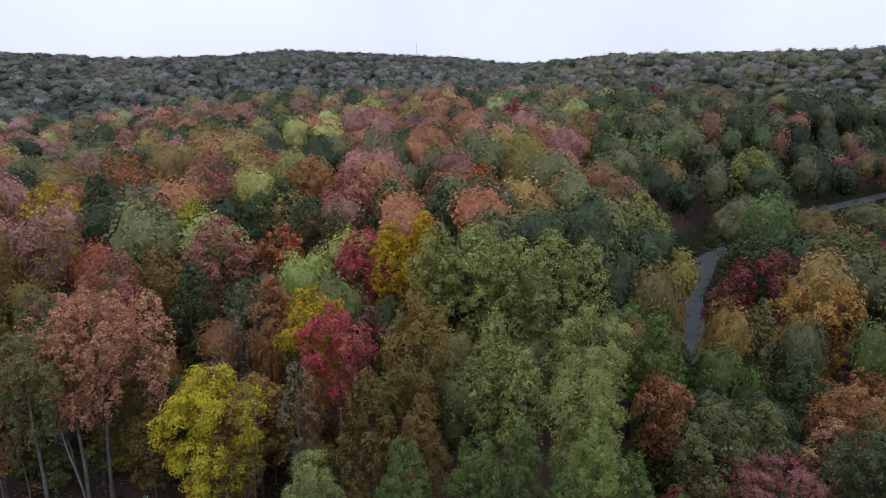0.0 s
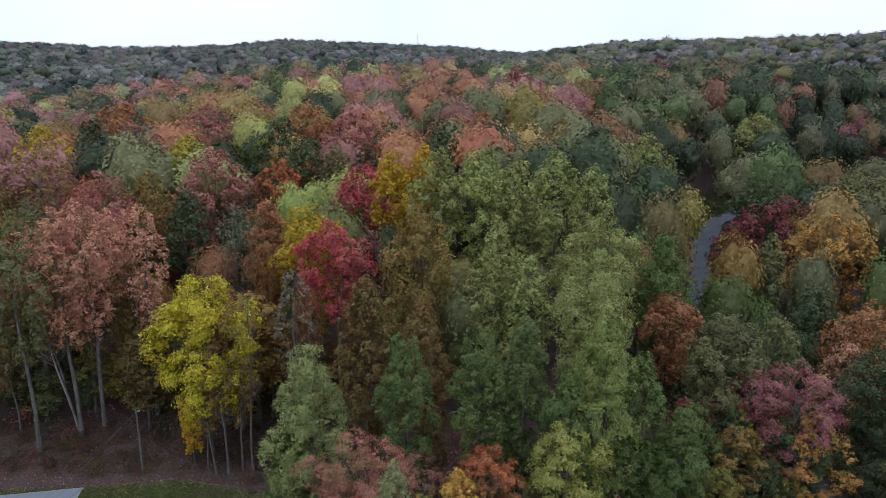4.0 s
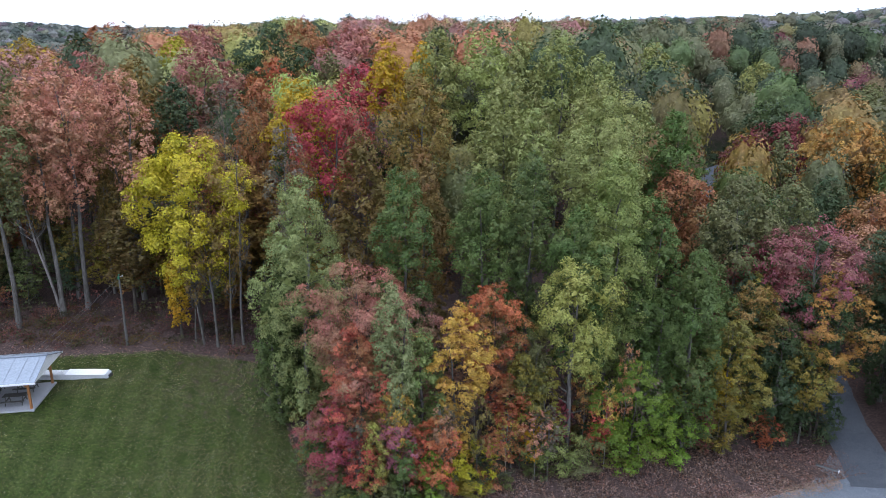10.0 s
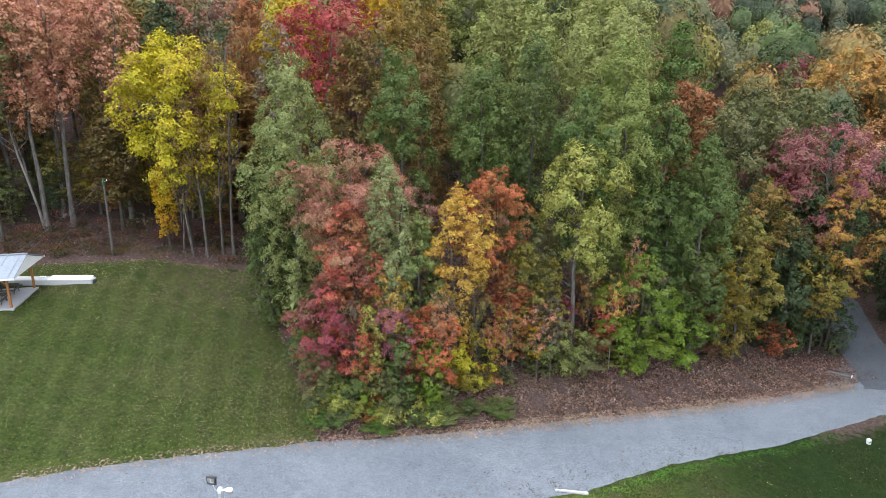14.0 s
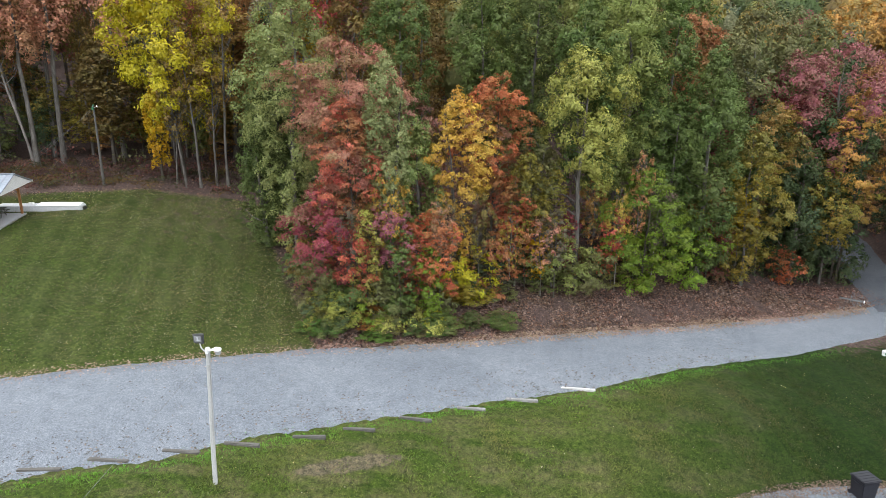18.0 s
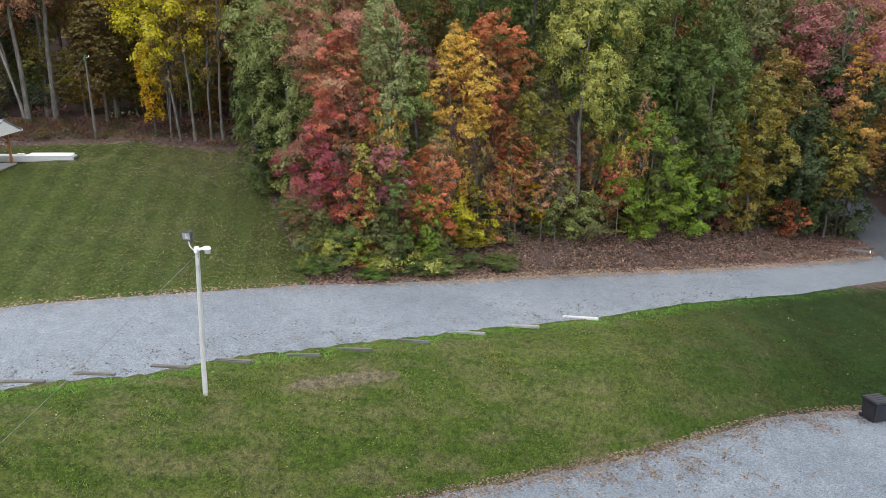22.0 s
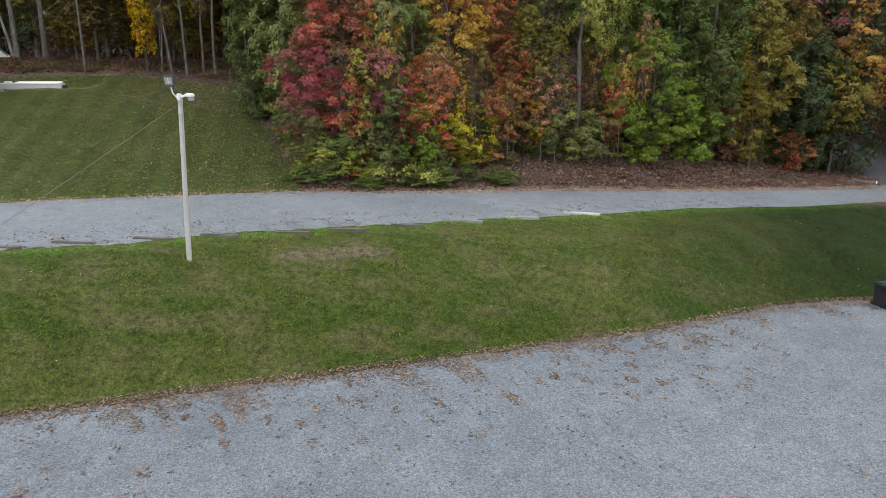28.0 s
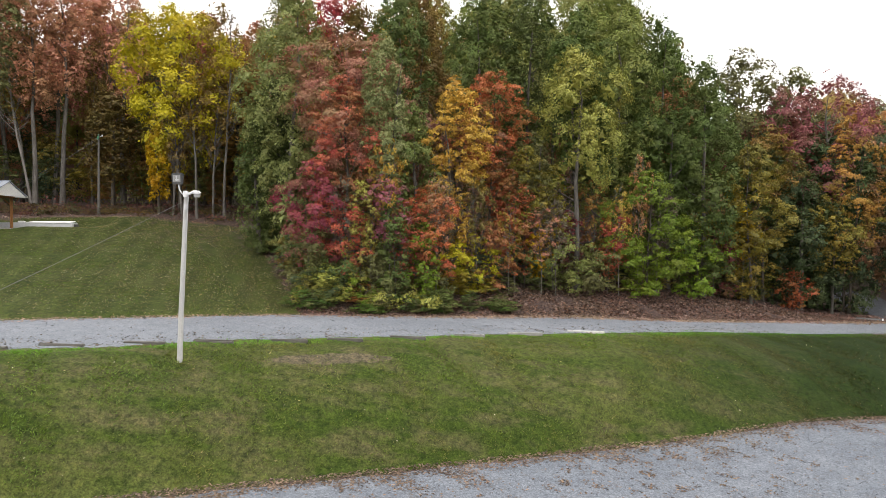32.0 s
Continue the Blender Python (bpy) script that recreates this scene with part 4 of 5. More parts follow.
def fill_wood():
    """The rest of the wood: single trees to about 190 m."""
    rng = np.random.default_rng(23)
    taken = [(x, y, w / 2) for _, x, y, _, w, _, _ in TREES]
    single = []
    for low, high, step in ((55, 100, 6.4), (100, 190, 9.2)):
        for gy in np.arange(low, high, step):
            for gx in np.arange(-0.72 * gy - 12, 0.72 * gy + 12, step):
                x, y = gx + rng.uniform(-0.42, 0.42) * step, gy + rng.uniform(-0.42, 0.42) * step
                if not free_of_lane(x, y, 7.0 if y > 100 else 3.8) or (-12 < x < 22 and y < 69) or in_meadow(x, y) or (x < -13 and y < 62) or (x > lane_x(y) - 4 and y < 60) or (0.33 < x / y < 0.41 and 76 < y < 165):
                    continue
                if all((x - a) ** 2 + (y - b) ** 2 > (0.62 * r + 2.2) ** 2 for a, b, r in taken):
                    single.append((x, y))
    for i in range(30):
        x, y = rng.uniform(-62, -15), rng.uniform(64, 79)
        if all((x - a) ** 2 + (y - b) ** 2 > 4.0 for a, b, _ in taken):
            taken.append((x, y, 2.0))
            name = ["russet", "olive", "olive", "tan", "dark", "rustgreen", "amberolive", "rustgreen"][int(rng.integers(0, 8))]
            tree("sparse" if i % 3 else "tulip", x, y, rng.uniform(11, 22), rng.uniform(3.2, 6), name, 1, rng, "trees of the wood", "among bare trunks behind the lawn")
    for x, y in [p for p in single if p[1] < 100]:
        kind = "sparse" if rng.random() < 0.05 else "tulip" if rng.random() < 0.45 else "round"
        high = rng.uniform(13, 18) if y < 85 else rng.uniform(18, 25)
        tree(kind, x, y, high, rng.uniform(7.0, 11.0) if y < 100 else rng.uniform(9.0, 13.5), palette(x, y, rng), 1 if x < -12 and y < 80 else 0, rng, "trees of the wood", "in the hillside wood")
    return [p for p in single if p[1] >= 100]


def canopy(name, places, around, up, leaves, size, wide, label, rng):
    """Many crowns in one mesh, set from eight models, each with its own height, turn and tint, greyed for haze with
    distance.
    """
    p = np.array(places)
    n = len(p)
    models = [crown_model(900 + i, around, up, leaves, size) for i in range(8)]
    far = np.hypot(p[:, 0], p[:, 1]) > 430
    tall = np.interp(np.hypot(p[:, 0], p[:, 1]), [200, 380], [6.0, -1.0]) * smooth(-6, 8, lane_x(p[:, 1]) - p[:, 0] + 30)
    high, across = rng.uniform(17, 23, n) + tall, rng.uniform(*wide, n) / 11.0
    deep = across * rng.uniform(0.95, 1.2, n) * np.where((p[:, 0] > 0.2 * p[:, 1]) & ~far, rng.uniform(1.0, 1.3, n), 1.0) * np.where(far, 0.72, 1.0)
    turn, which = rng.uniform(0, 6.28, n), rng.integers(0, 8, n)
    z0 = land(p[:, 0], p[:, 1])
    tint = np.empty((n, 3))
    for i, (x, y) in enumerate(places):
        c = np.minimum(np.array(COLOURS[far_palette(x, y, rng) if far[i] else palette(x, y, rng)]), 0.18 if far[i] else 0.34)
        # haze painted into the tint: greyer with distance, bluish on the far hills
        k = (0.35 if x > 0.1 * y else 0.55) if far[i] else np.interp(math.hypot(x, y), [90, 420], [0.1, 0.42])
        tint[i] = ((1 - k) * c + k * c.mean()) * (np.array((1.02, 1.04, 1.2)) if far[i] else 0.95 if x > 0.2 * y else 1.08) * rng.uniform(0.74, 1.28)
    vs, fs, cs, count = [], [], [], 0
    for j, (v, f) in enumerate(models):
        at = np.nonzero(which == j)[0]
        ca, sa = np.cos(turn[at])[:, None] * across[at, None], np.sin(turn[at])[:, None] * across[at, None]
        out = np.stack([v[None, :, 0] * ca - v[None, :, 1] * sa + p[at, 0:1], v[None, :, 0] * sa + v[None, :, 1] * ca + p[at, 1:2], v[None, :, 2] * deep[at, None] + (z0 + high - 5.8 * deep)[at, None]], 2)
        vs.append(out.reshape(-1, 3))
        fs.append((f[None] + (count + np.arange(len(at)) * len(v))[:, None, None]).reshape(-1, 3))
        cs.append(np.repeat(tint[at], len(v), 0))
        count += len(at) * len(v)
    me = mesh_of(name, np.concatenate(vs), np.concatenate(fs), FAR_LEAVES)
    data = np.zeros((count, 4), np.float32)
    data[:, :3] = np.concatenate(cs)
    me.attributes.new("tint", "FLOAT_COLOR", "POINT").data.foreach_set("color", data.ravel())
    tagged(new(name, me), label, "woodland", kind="stuff")


def far_palette(x, y, rng):
    if x > 0.12 * y:
        names = ["dark", "green", "olive", "russet", "brick", "dark", "olive", "tan", "amberolive", "sage"]
    else:
        names = ["dark", "dark", "olive", "brick", "olive", "dark", "green", "sage", "russet", "dark", "purple", "olive", "sage", "amberolive", "green"]
    return drift(names, x * 0.35, y * 0.35, rng)


def far_wood(close):
    rng = np.random.default_rng(31)
    middle, far = [], []
    for gy in np.arange(192, 460, 10.2):
        for gx in np.arange(-0.74 * gy - 10, 0.74 * gy + 10, 10.2):
            x, y = gx + rng.uniform(-3, 3), gy + rng.uniform(-3, 3)
            if (free_of_lane(x, y, 7.0) or y > 330) and not in_meadow(x, y):
                middle.append((x, y))
    for gy in np.arange(240, 440, 13.0):
        for gx in np.arange(0.34 * gy, 0.74 * gy, 13.0):
            x, y = gx + rng.uniform(-4, 4), gy + rng.uniform(-4, 4)
            if free_of_lane(x, y, 7.0) and not in_meadow(x, y):
                middle.append((x, y))
    for gy in np.arange(462, 640, 10.5):
        for gx in np.arange(0.02 * gy, 0.72 * gy, 10.5):
            middle.append((gx + rng.uniform(-4, 4), gy + rng.uniform(-4, 4)))
    for gy in np.arange(460, 1260, 14.5):
        for gx in np.arange(-0.70 * gy - 10, 0.70 * gy + 10, 14.5):
            if math.hypot(gx, gy) < np.interp(gx / gy, [-0.2, 0.1, 0.25], [1300, 1260, 960]) and (gy > 640 or gx < 0.02 * gy) :
                far.append((gx + rng.uniform(-6, 6), gy + rng.uniform(-6, 6)))
    near, beyond = [q for q in middle if q[1] < 330], [q for q in middle if q[1] >= 330]
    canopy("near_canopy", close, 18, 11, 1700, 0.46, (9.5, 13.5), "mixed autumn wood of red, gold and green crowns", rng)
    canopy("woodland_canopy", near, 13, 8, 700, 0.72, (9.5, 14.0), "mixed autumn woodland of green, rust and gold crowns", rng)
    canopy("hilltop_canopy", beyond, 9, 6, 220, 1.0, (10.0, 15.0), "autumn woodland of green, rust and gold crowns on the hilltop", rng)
    canopy("distant_woodland", far, 9, 6, 70, 1.3, (13.0, 24.0), "distant dark wooded hillside in autumn colours greyed for haze", rng)


def undergrowth():
    """Low leafy growth: along the lane, on the scrub meadow, in the hollow beside the lane, on the woodland floor and as brush behind the lawn."""
    rng = np.random.default_rng(41)
    plants = []
    for count, kind in ((330, "lane"), (280, "meadow"), (170, "hollow"), (480, "wood"), (420, "brush")):
        made = 0
        while made < count:
            if kind == "lane":
                y = rng.uniform(80, 260)
                x, wide, high = float(lane_x(y)) + (-1 if rng.random() < 0.5 else 1) * rng.uniform(4.4, 12.0), rng.uniform(1.6, 3.2), rng.uniform(1.5, 5.0) if y < 185 else rng.uniform(0.4, 1.2)
            elif kind == "meadow":
                y = rng.uniform(128, 290)
                x, wide, high = y * rng.uniform(0.46, 0.69), rng.uniform(1.2, 3.0), rng.uniform(0.4, 1.2)
                if not in_meadow(x, y):
                    continue
            elif kind == "hollow":
                y = rng.uniform(72, 165)
                x, wide, high = y * rng.uniform(0.32, 0.42), rng.uniform(1.8, 3.4), rng.uniform(2.0, 6.0)
            elif kind == "wood":
                y = rng.uniform(56, 125)
                x, wide, high = rng.uniform(-0.75 * y, 0.7 * y), rng.uniform(1.0, 2.4), rng.uniform(1.0, 4.5)
                if not (litter_share(x, y) > 0.9 or y > 85) or (y < 66 and x < -12):
                    continue
            else:
                x, y, wide, high = rng.uniform(-52, -15), rng.uniform(58.5, 68), rng.uniform(0.6, 1.5), rng.uniform(0.35, 1.0)
            if kind != "brush" and not free_of_lane(x, y, 4.2):
                continue
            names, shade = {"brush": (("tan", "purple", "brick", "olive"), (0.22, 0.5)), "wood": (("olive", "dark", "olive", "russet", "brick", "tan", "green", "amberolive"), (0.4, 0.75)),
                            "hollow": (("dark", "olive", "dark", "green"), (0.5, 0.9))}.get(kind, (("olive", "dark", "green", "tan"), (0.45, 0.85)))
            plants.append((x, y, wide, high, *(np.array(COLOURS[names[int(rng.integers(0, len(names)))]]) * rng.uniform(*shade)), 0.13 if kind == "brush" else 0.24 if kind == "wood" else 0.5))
            made += 1
    p = np.array(plants)
    n, cards = len(p), 76
    wide, high = p[:, 2:3], p[:, 3:4]
    d = unit(rng.normal(0, 1, (n, cards, 3)) + np.array([0, 0, 0.5]))
    r = rng.uniform(0.5, 1.0, (n, cards))
    at = np.stack([p[:, 0:1] + d[..., 0] * r * wide, p[:, 1:2] + d[..., 1] * r * wide, land(p[:, 0], p[:, 1])[:, None] + np.abs(0.45 + d[..., 2] * r * 0.55) * high], 2)
    verts, faces = leaf_tris(rng, at.reshape(-1, 3), unit(d.reshape(-1, 3) + rng.normal(0, 0.6, (n * cards, 3))), np.repeat(p[:, 7], cards)[:, None])
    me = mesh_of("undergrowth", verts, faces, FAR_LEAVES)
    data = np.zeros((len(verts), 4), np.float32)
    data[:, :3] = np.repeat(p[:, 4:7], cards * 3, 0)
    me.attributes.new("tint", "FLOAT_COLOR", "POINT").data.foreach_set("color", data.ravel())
    tagged(new("undergrowth", me), "tangled olive and brown undergrowth on the woodland floor", "undergrowth", kind="stuff")


def edge_room(x):
    """How far behind the road's far edge the growth begins."""
    return float(np.interp(x, [-10, -4, 0, 8, 21, 30], [1.8, 2.0, 2.8, 4.5, 6.0, 7.5]))


def edge_shrubs():
    """Shrubs and young trees along the foot of the wood, by the road and the lawn."""
    rng = np.random.default_rng(43)
    names = ["olive", "rustgreen", "green", "olive", "lime", "dark", "tan", "olive", "dark", "dark", "green", "amberolive"]
    for i in range(34):
        x = -8.0 + 36.5 * (i + rng.uniform(-0.4, 0.4)) / 34
        y = float(road_far(x)) + edge_room(x) + rng.uniform(0.4, 4.0)
        high = rng.uniform(1.2, 2.6) if i % 3 else rng.uniform(2.5, 4.5)
        tree("shrub", x, y, high, rng.uniform(2.2, 3.6), names[int(rng.integers(0, 12))], 2, rng, "shrubs at the road", "at the road edge")
    for i in range(26):
        x, y = rng.uniform(-9.0, 3.5), rng.uniform(0.7, 2.0)
        name = ["lime", "green", "olive", "green", "olive"][int(rng.integers(0, 5))]
        tree("shrub", x, float(road_far(x)) + y, rng.uniform(0.6, 1.5), rng.uniform(1.2, 2.4), name, 2, rng, "shrubs at the road", "low at the road edge")
    for i in range(8):
        x = -6.0 + 36 * (i + rng.uniform(-0.5, 0.5)) / 8
        y = float(road_far(x)) + edge_room(x) + rng.uniform(5.0, 11.0)
        name = ["green", "olive", "sage", "rustgreen", "brick", "green", "olive", "dark"][int(rng.integers(0, 8))]
        tree("maple" if i % 3 else "full", x, y, rng.uniform(6.5, 14), rng.uniform(4.2, 6.8), name, 2, rng, "trees of the wood", "at the road edge")
    for i in range(16):
        y = 41 + 17 * (i + rng.uniform(-0.3, 0.3)) / 16
        x = float(np.interp(y, [38, 42, 50, 56, 60], [-8.5, -10.0, -13.6, -14.5, -15.5])) + rng.uniform(0.8, 2.4)
        tree("shrub", x, y, rng.uniform(1.8, 4.5), rng.uniform(2.4, 3.8), names[int(rng.integers(0, 12))], 2, rng, "shrubs at the lawn", "at the lawn's edge")


def saplings():
    """Thin bare stems in the wood's edge, and a leafy understorey among the trunks behind the lawn."""
    rng = np.random.default_rng(47)
    for i in range(18):
        x = -7.0 + 34 * (i + rng.uniform(-0.4, 0.4)) / 18
        y = float(road_far(x)) + edge_room(x) + rng.uniform(-0.4, 1.6)
        tree("bare", x, y, rng.uniform(6, 11), rng.uniform(1.6, 2.6), ("grey", "tan", "gold", "rust")[i % 4], 1, rng, "trees of the wood", "at the road edge")
    for i in range(34):
        x, y = rng.uniform(-54, -15), rng.uniform(66, 80)
        name = ("olive", "dark", "amberolive", "tan", "olive", "rustgreen")[int(rng.integers(0, 6))]
        tree("maple", x, y, rng.uniform(4, 10), rng.uniform(3.0, 5.5), name, 1, rng, "trees of the wood", "among bare trunks behind the lawn")


far_wood(fill_wood())
saplings()
undergrowth()
edge_shrubs()
# ---- light pole at the road ----
def light_pole():
    x, y = -10.05, 24.5
    z = float(land(x, y))
    ob = thing("light_pole", (x, y, z), "white-painted wooden light pole with floodlight and camera on the grass bank", "light pole")
    lean, top = Vector((0.39, -0.2, 0)), 6.15 - z
    tip = lean + Vector((0, 0, top))
    rod_bm = bmesh.new()
    for i in range(5):
        a, b = i / 5, (i + 1) / 5
        rod(rod_bm, lean * a + Vector((0, 0, top * a - (0.5 if i == 0 else 0))), lean * b + Vector((0, 0, top * b)), 0.105 - 0.03 * a, 0.105 - 0.03 * b, 14)
    part("pole", rod_bm, OLD_PAINT, ob)
    bm = bmesh.new()
    for i in range(9):
        a, b = 0.35 + 0.63 * i / 9, 0.35 + 0.63 * (i + 1) / 9
        o = Vector((0.1, -0.04, 0))
        rod(bm, lean * a + o + Vector((0, 0, top * a)), lean * b + o + Vector((0, 0, top * b)), 0.018, sides=6)
    part("conduit", bm, ALU, ob, "grey metal conduit")
    part("cap", rod(bmesh.new(), tip, tip + Vector((0, 0, 0.05)), 0.11, 0.08, 14), ALU, ob)
    # floodlight on a bent arm
    head = tip + Vector((-0.26, -0.14, 0.52))
    bend = [tip + Vector(v) for v in ((-0.02, -0.09, -0.12), (-0.12, -0.12, -0.02), (-0.2, -0.13, 0.1), (-0.25, -0.11, 0.3))]
    bm = bmesh.new()
    for p, q in zip(bend, bend[1:]):
        rod(bm, p, q, 0.024)
    part("lamp_arm", bm, ALU, ob, "bent grey conduit arm")
    bm = bmesh.new()
    box(bm, (0.46, 0.16, 0.44), head, 0.03, (6, 0, -8))
    for v in bm.verts:
        if (v.co - head).y > 0:
            v.co = head + (v.co - head) * 0.82
    lamp = part("floodlight", bm, DARK_METAL, ob, "dark metal floodlight housing")
    turn = pose(*head, 6, 0, -8)
    bm = bmesh.new()
    box(bm, (0.30, 0.02, 0.26), (0, -0.085, 0.02), 0.006)
    bm.transform(turn)
    part("lens", bm, LENS_GLASS, lamp, "pale glass lens")
    bm = bmesh.new()
    box(bm, (0.05, 0.02, 0.2), (0, -0.096, 0.02), 0.004)
    box(bm, (0.14, 0.02, 0.05), (0.02, -0.096, -0.03), 0.004)
    bm.transform(turn)
    part("bulb", bm, ALU, lamp, "metal halide bulb behind the glass")
    bm = bmesh.new()
    for k in range(5):
        box(bm, (0.32, 0.05, 0.014), (0, 0.09, -0.14 + 0.07 * k))
    bm.transform(turn)
    part("cooling_fin", bm, DARK_METAL, lamp)
    # second lamp on a short white arm
    end = tip + Vector((0.4, -0.1, 0.02))
    bm = rod(bmesh.new(), tip + Vector((0.04, -0.03, -0.08)), end + Vector((-0.06, 0, 0.02)), 0.045, 0.05, 10)
    box(bm, (0.13, 0.16, 0.24), tip + Vector((0.0, -0.08, -0.05)), 0.02)
    part("bracket", bm, WHITE, ob)
    bm = bmesh.new()
    box(bm, (0.3, 0.24, 0.13), end + Vector((0.03, 0, 0.0)), 0.04, (0, 6, 0))
    dusk = part("area_light", bm, WHITE, ob, "white lamp head")
    bm = rod(bmesh.new(), end + Vector((0.06, -0.01, -0.2)), end + Vector((0.06, -0.01, -0.06)), 0.11, 0.13, 14)
    part("lens", bm, LENS_GLASS, dusk)
    bm = bmesh.new()
    box(bm, (0.12, 0.1, 0.22), tip + Vector((0.03, -0.13, -0.55)), 0.015)
    part("junction_box", bm, ALU, ob)
    return tip + Vector((x, y, z))


def span(name, a, b, sag, label, radius=0.007):
    """A wire that hangs between two points."""
    k = np.linspace(0, 1, 25)[:, None]
    a, b = np.array(a), np.array(b)
    p = a + (b - a) * k
    p[:, 2] -= (4 * sag * k * (1 - k))[:, 0]
    v, f = tube(p, np.full(25, radius), 6)
    tagged(new(name, mesh_of(name, v, f, WIRE, True)), label, "cable")


def utility_pole():
    x, y = -31.9, 59.1
    z = float(land(x, y))
    ob = thing("utility_pole", (x, y, z), "slim weathered wooden utility pole at the foot of the wood", "utility pole")
    bm = bmesh.new()
    for i in range(4):
        rod(bm, (0.05 * i / 4, 0.0, 7.2 * i / 4 - (0.5 if i == 0 else 0)), (0.05 * (i + 1) / 4, 0, 7.2 * (i + 1) / 4), 0.13 - 0.015 * i, 0.13 - 0.015 * (i + 1), 12)
    part("pole", bm, GREY_WOOD, ob)
    part("cap", rod(bmesh.new(), (0.05, 0, 7.2), (0.05, 0, 7.26), 0.09, 0.05, 12), GREEN_PAINT, ob, "green cap")
    bm = bmesh.new()
    box(bm, (0.16, 0.14, 0.3), (0.06, -0.14, 6.95), 0.02)
    part("transformer_box", bm, GREEN_PAINT, ob)
    bm = rod(bmesh.new(), (0.12, -0.05, 7.0), (0.42, -0.1, 7.12), 0.02)
    part("bracket", bm, ALU, ob)
    part("insulator", rod(bmesh.new(), (0.42, -0.1, 7.08), (0.42, -0.1, 7.22), 0.05, 0.03, 10), WHITE, ob)
    return (x + 0.05, y - 0.05, z + 7.05)


# ---- picnic shelter ----
def picnic_shelter():
    floor, x1, y0, y1 = 4.62, -34.75, 48.5, 53.7
    x0 = x1 - 9.5
    ob = thing("picnic_shelter", (x1, y0, floor), "open picnic shelter with pale metal gable roof on brown wooden posts", "shelter", "", 12)
    wide, deep, eave, ridge = x1 - x0, y1 - y0, 2.45, 3.5
    bm = bmesh.new()
    box(bm, (wide, deep, 1.3), (-wide / 2, deep / 2, -0.65), 0.02)
    part("slab", bm, CONCRETE, ob, "pale concrete floor slab")
    for i in range(4):
        for j in range(2):
            px, py = -0.25 - i * (wide - 0.5) / 3, 0.25 + j * (deep - 0.5)
            bm = bmesh.new()
            box(bm, (0.17, 0.17, eave), (px, py, eave / 2), 0.012)
            post = part("post", bm, POST_WOOD, ob)
            bm = bmesh.new()
            for s in (-1, 1):
                if -wide + 0.3 < px + s * 0.6 < 0:
                    box(bm, (0.75, 0.07, 0.09), (px + s * 0.3, py, eave - 0.32), 0.008, (0, -s * 42, 0))
            if len(bm.verts):
                part("brace", bm, POST_WOOD, post)
            else:
                bm.free()
    for j in range(2):
        bm = bmesh.new()
        box(bm, (wide, 0.16, 0.24), (-wide / 2, 0.25 + j * (deep - 0.5), eave + 0.12), 0.01)
        part("beam", bm, POST_WOOD, ob)
    over = 0.55
    half = deep / 2 + over
    pitch = math.degrees(math.atan2(ridge - eave, half))
    long = math.hypot(half, ridge - eave)
    panels = 11
    for s in (-1, 1):
        mid = Vector((-wide / 2 + 0.05, deep / 2 + s * half / 2, (ridge + eave) / 2 + 0.2))
        bm = bmesh.new()
        box(bm, (wide + 1.2, long, 0.06), mid, 0.0, (-s * pitch, 0, 0))
        slope = part("roof_slope", bm, ROOF_METAL, ob)
        for k in range(panels):
            bm = bmesh.new()
            dx = (k + 0.5) / panels * (wide + 1.2) - (wide + 1.2) / 2
            box(bm, (0.05, long, 0.035), mid + Vector((dx, 0, 0.045 * math.cos(radians(pitch)))) + Vector((0, s * 0.045 * math.sin(radians(pitch)), 0)), 0.0, (-s * pitch, 0, 0))
            part("seam", bm, ROOF_METAL, slope)
        bm = bmesh.new()
        box(bm, (wide + 1.25, 0.05, 0.16), (-wide / 2 + 0.05, deep / 2 + s * (half + 0.02), eave + 0.14), 0.005)
        part("fascia", bm, WHITE, ob)
    for gx in (0.55, -wide - 0.45):
        bm = bmesh.new()
        lo, hi = eave + 0.08, ridge + 0.14
        a = [bm.verts.new((gx + dx, deep / 2 + dy, zz)) for dx in (-0.03, 0.03) for dy, zz in ((-half, lo), (half, lo), (0, hi))]
        for f in ((0, 2, 1), (3, 4, 5), (0, 1, 4, 3), (1, 2, 5, 4), (2, 0, 3, 5)):
            bm.faces.new([a[i] for i in f])
        part("gable", bm, WHITE, ob, "white metal gable panel")
    bm = bmesh.new()
    box(bm, (wide + 1.22, 0.3, 0.05), (-wide / 2 + 0.05, deep / 2, ridge + 0.245), 0.01)
    part("ridge_cap", bm, ROOF_METAL, ob)
    for k, (tx, ty) in enumerate(((-1.9, 1.5), (-1.9, 3.9), (-4.6, 1.5), (-4.6, 3.9), (-7.4, 1.5), (-7.4, 3.9))):
        q = pose(x1, y0, floor, 0, 0, 12) @ Vector((tx, ty, 0))
        picnic_table(q.x, q.y, floor)
    return floor


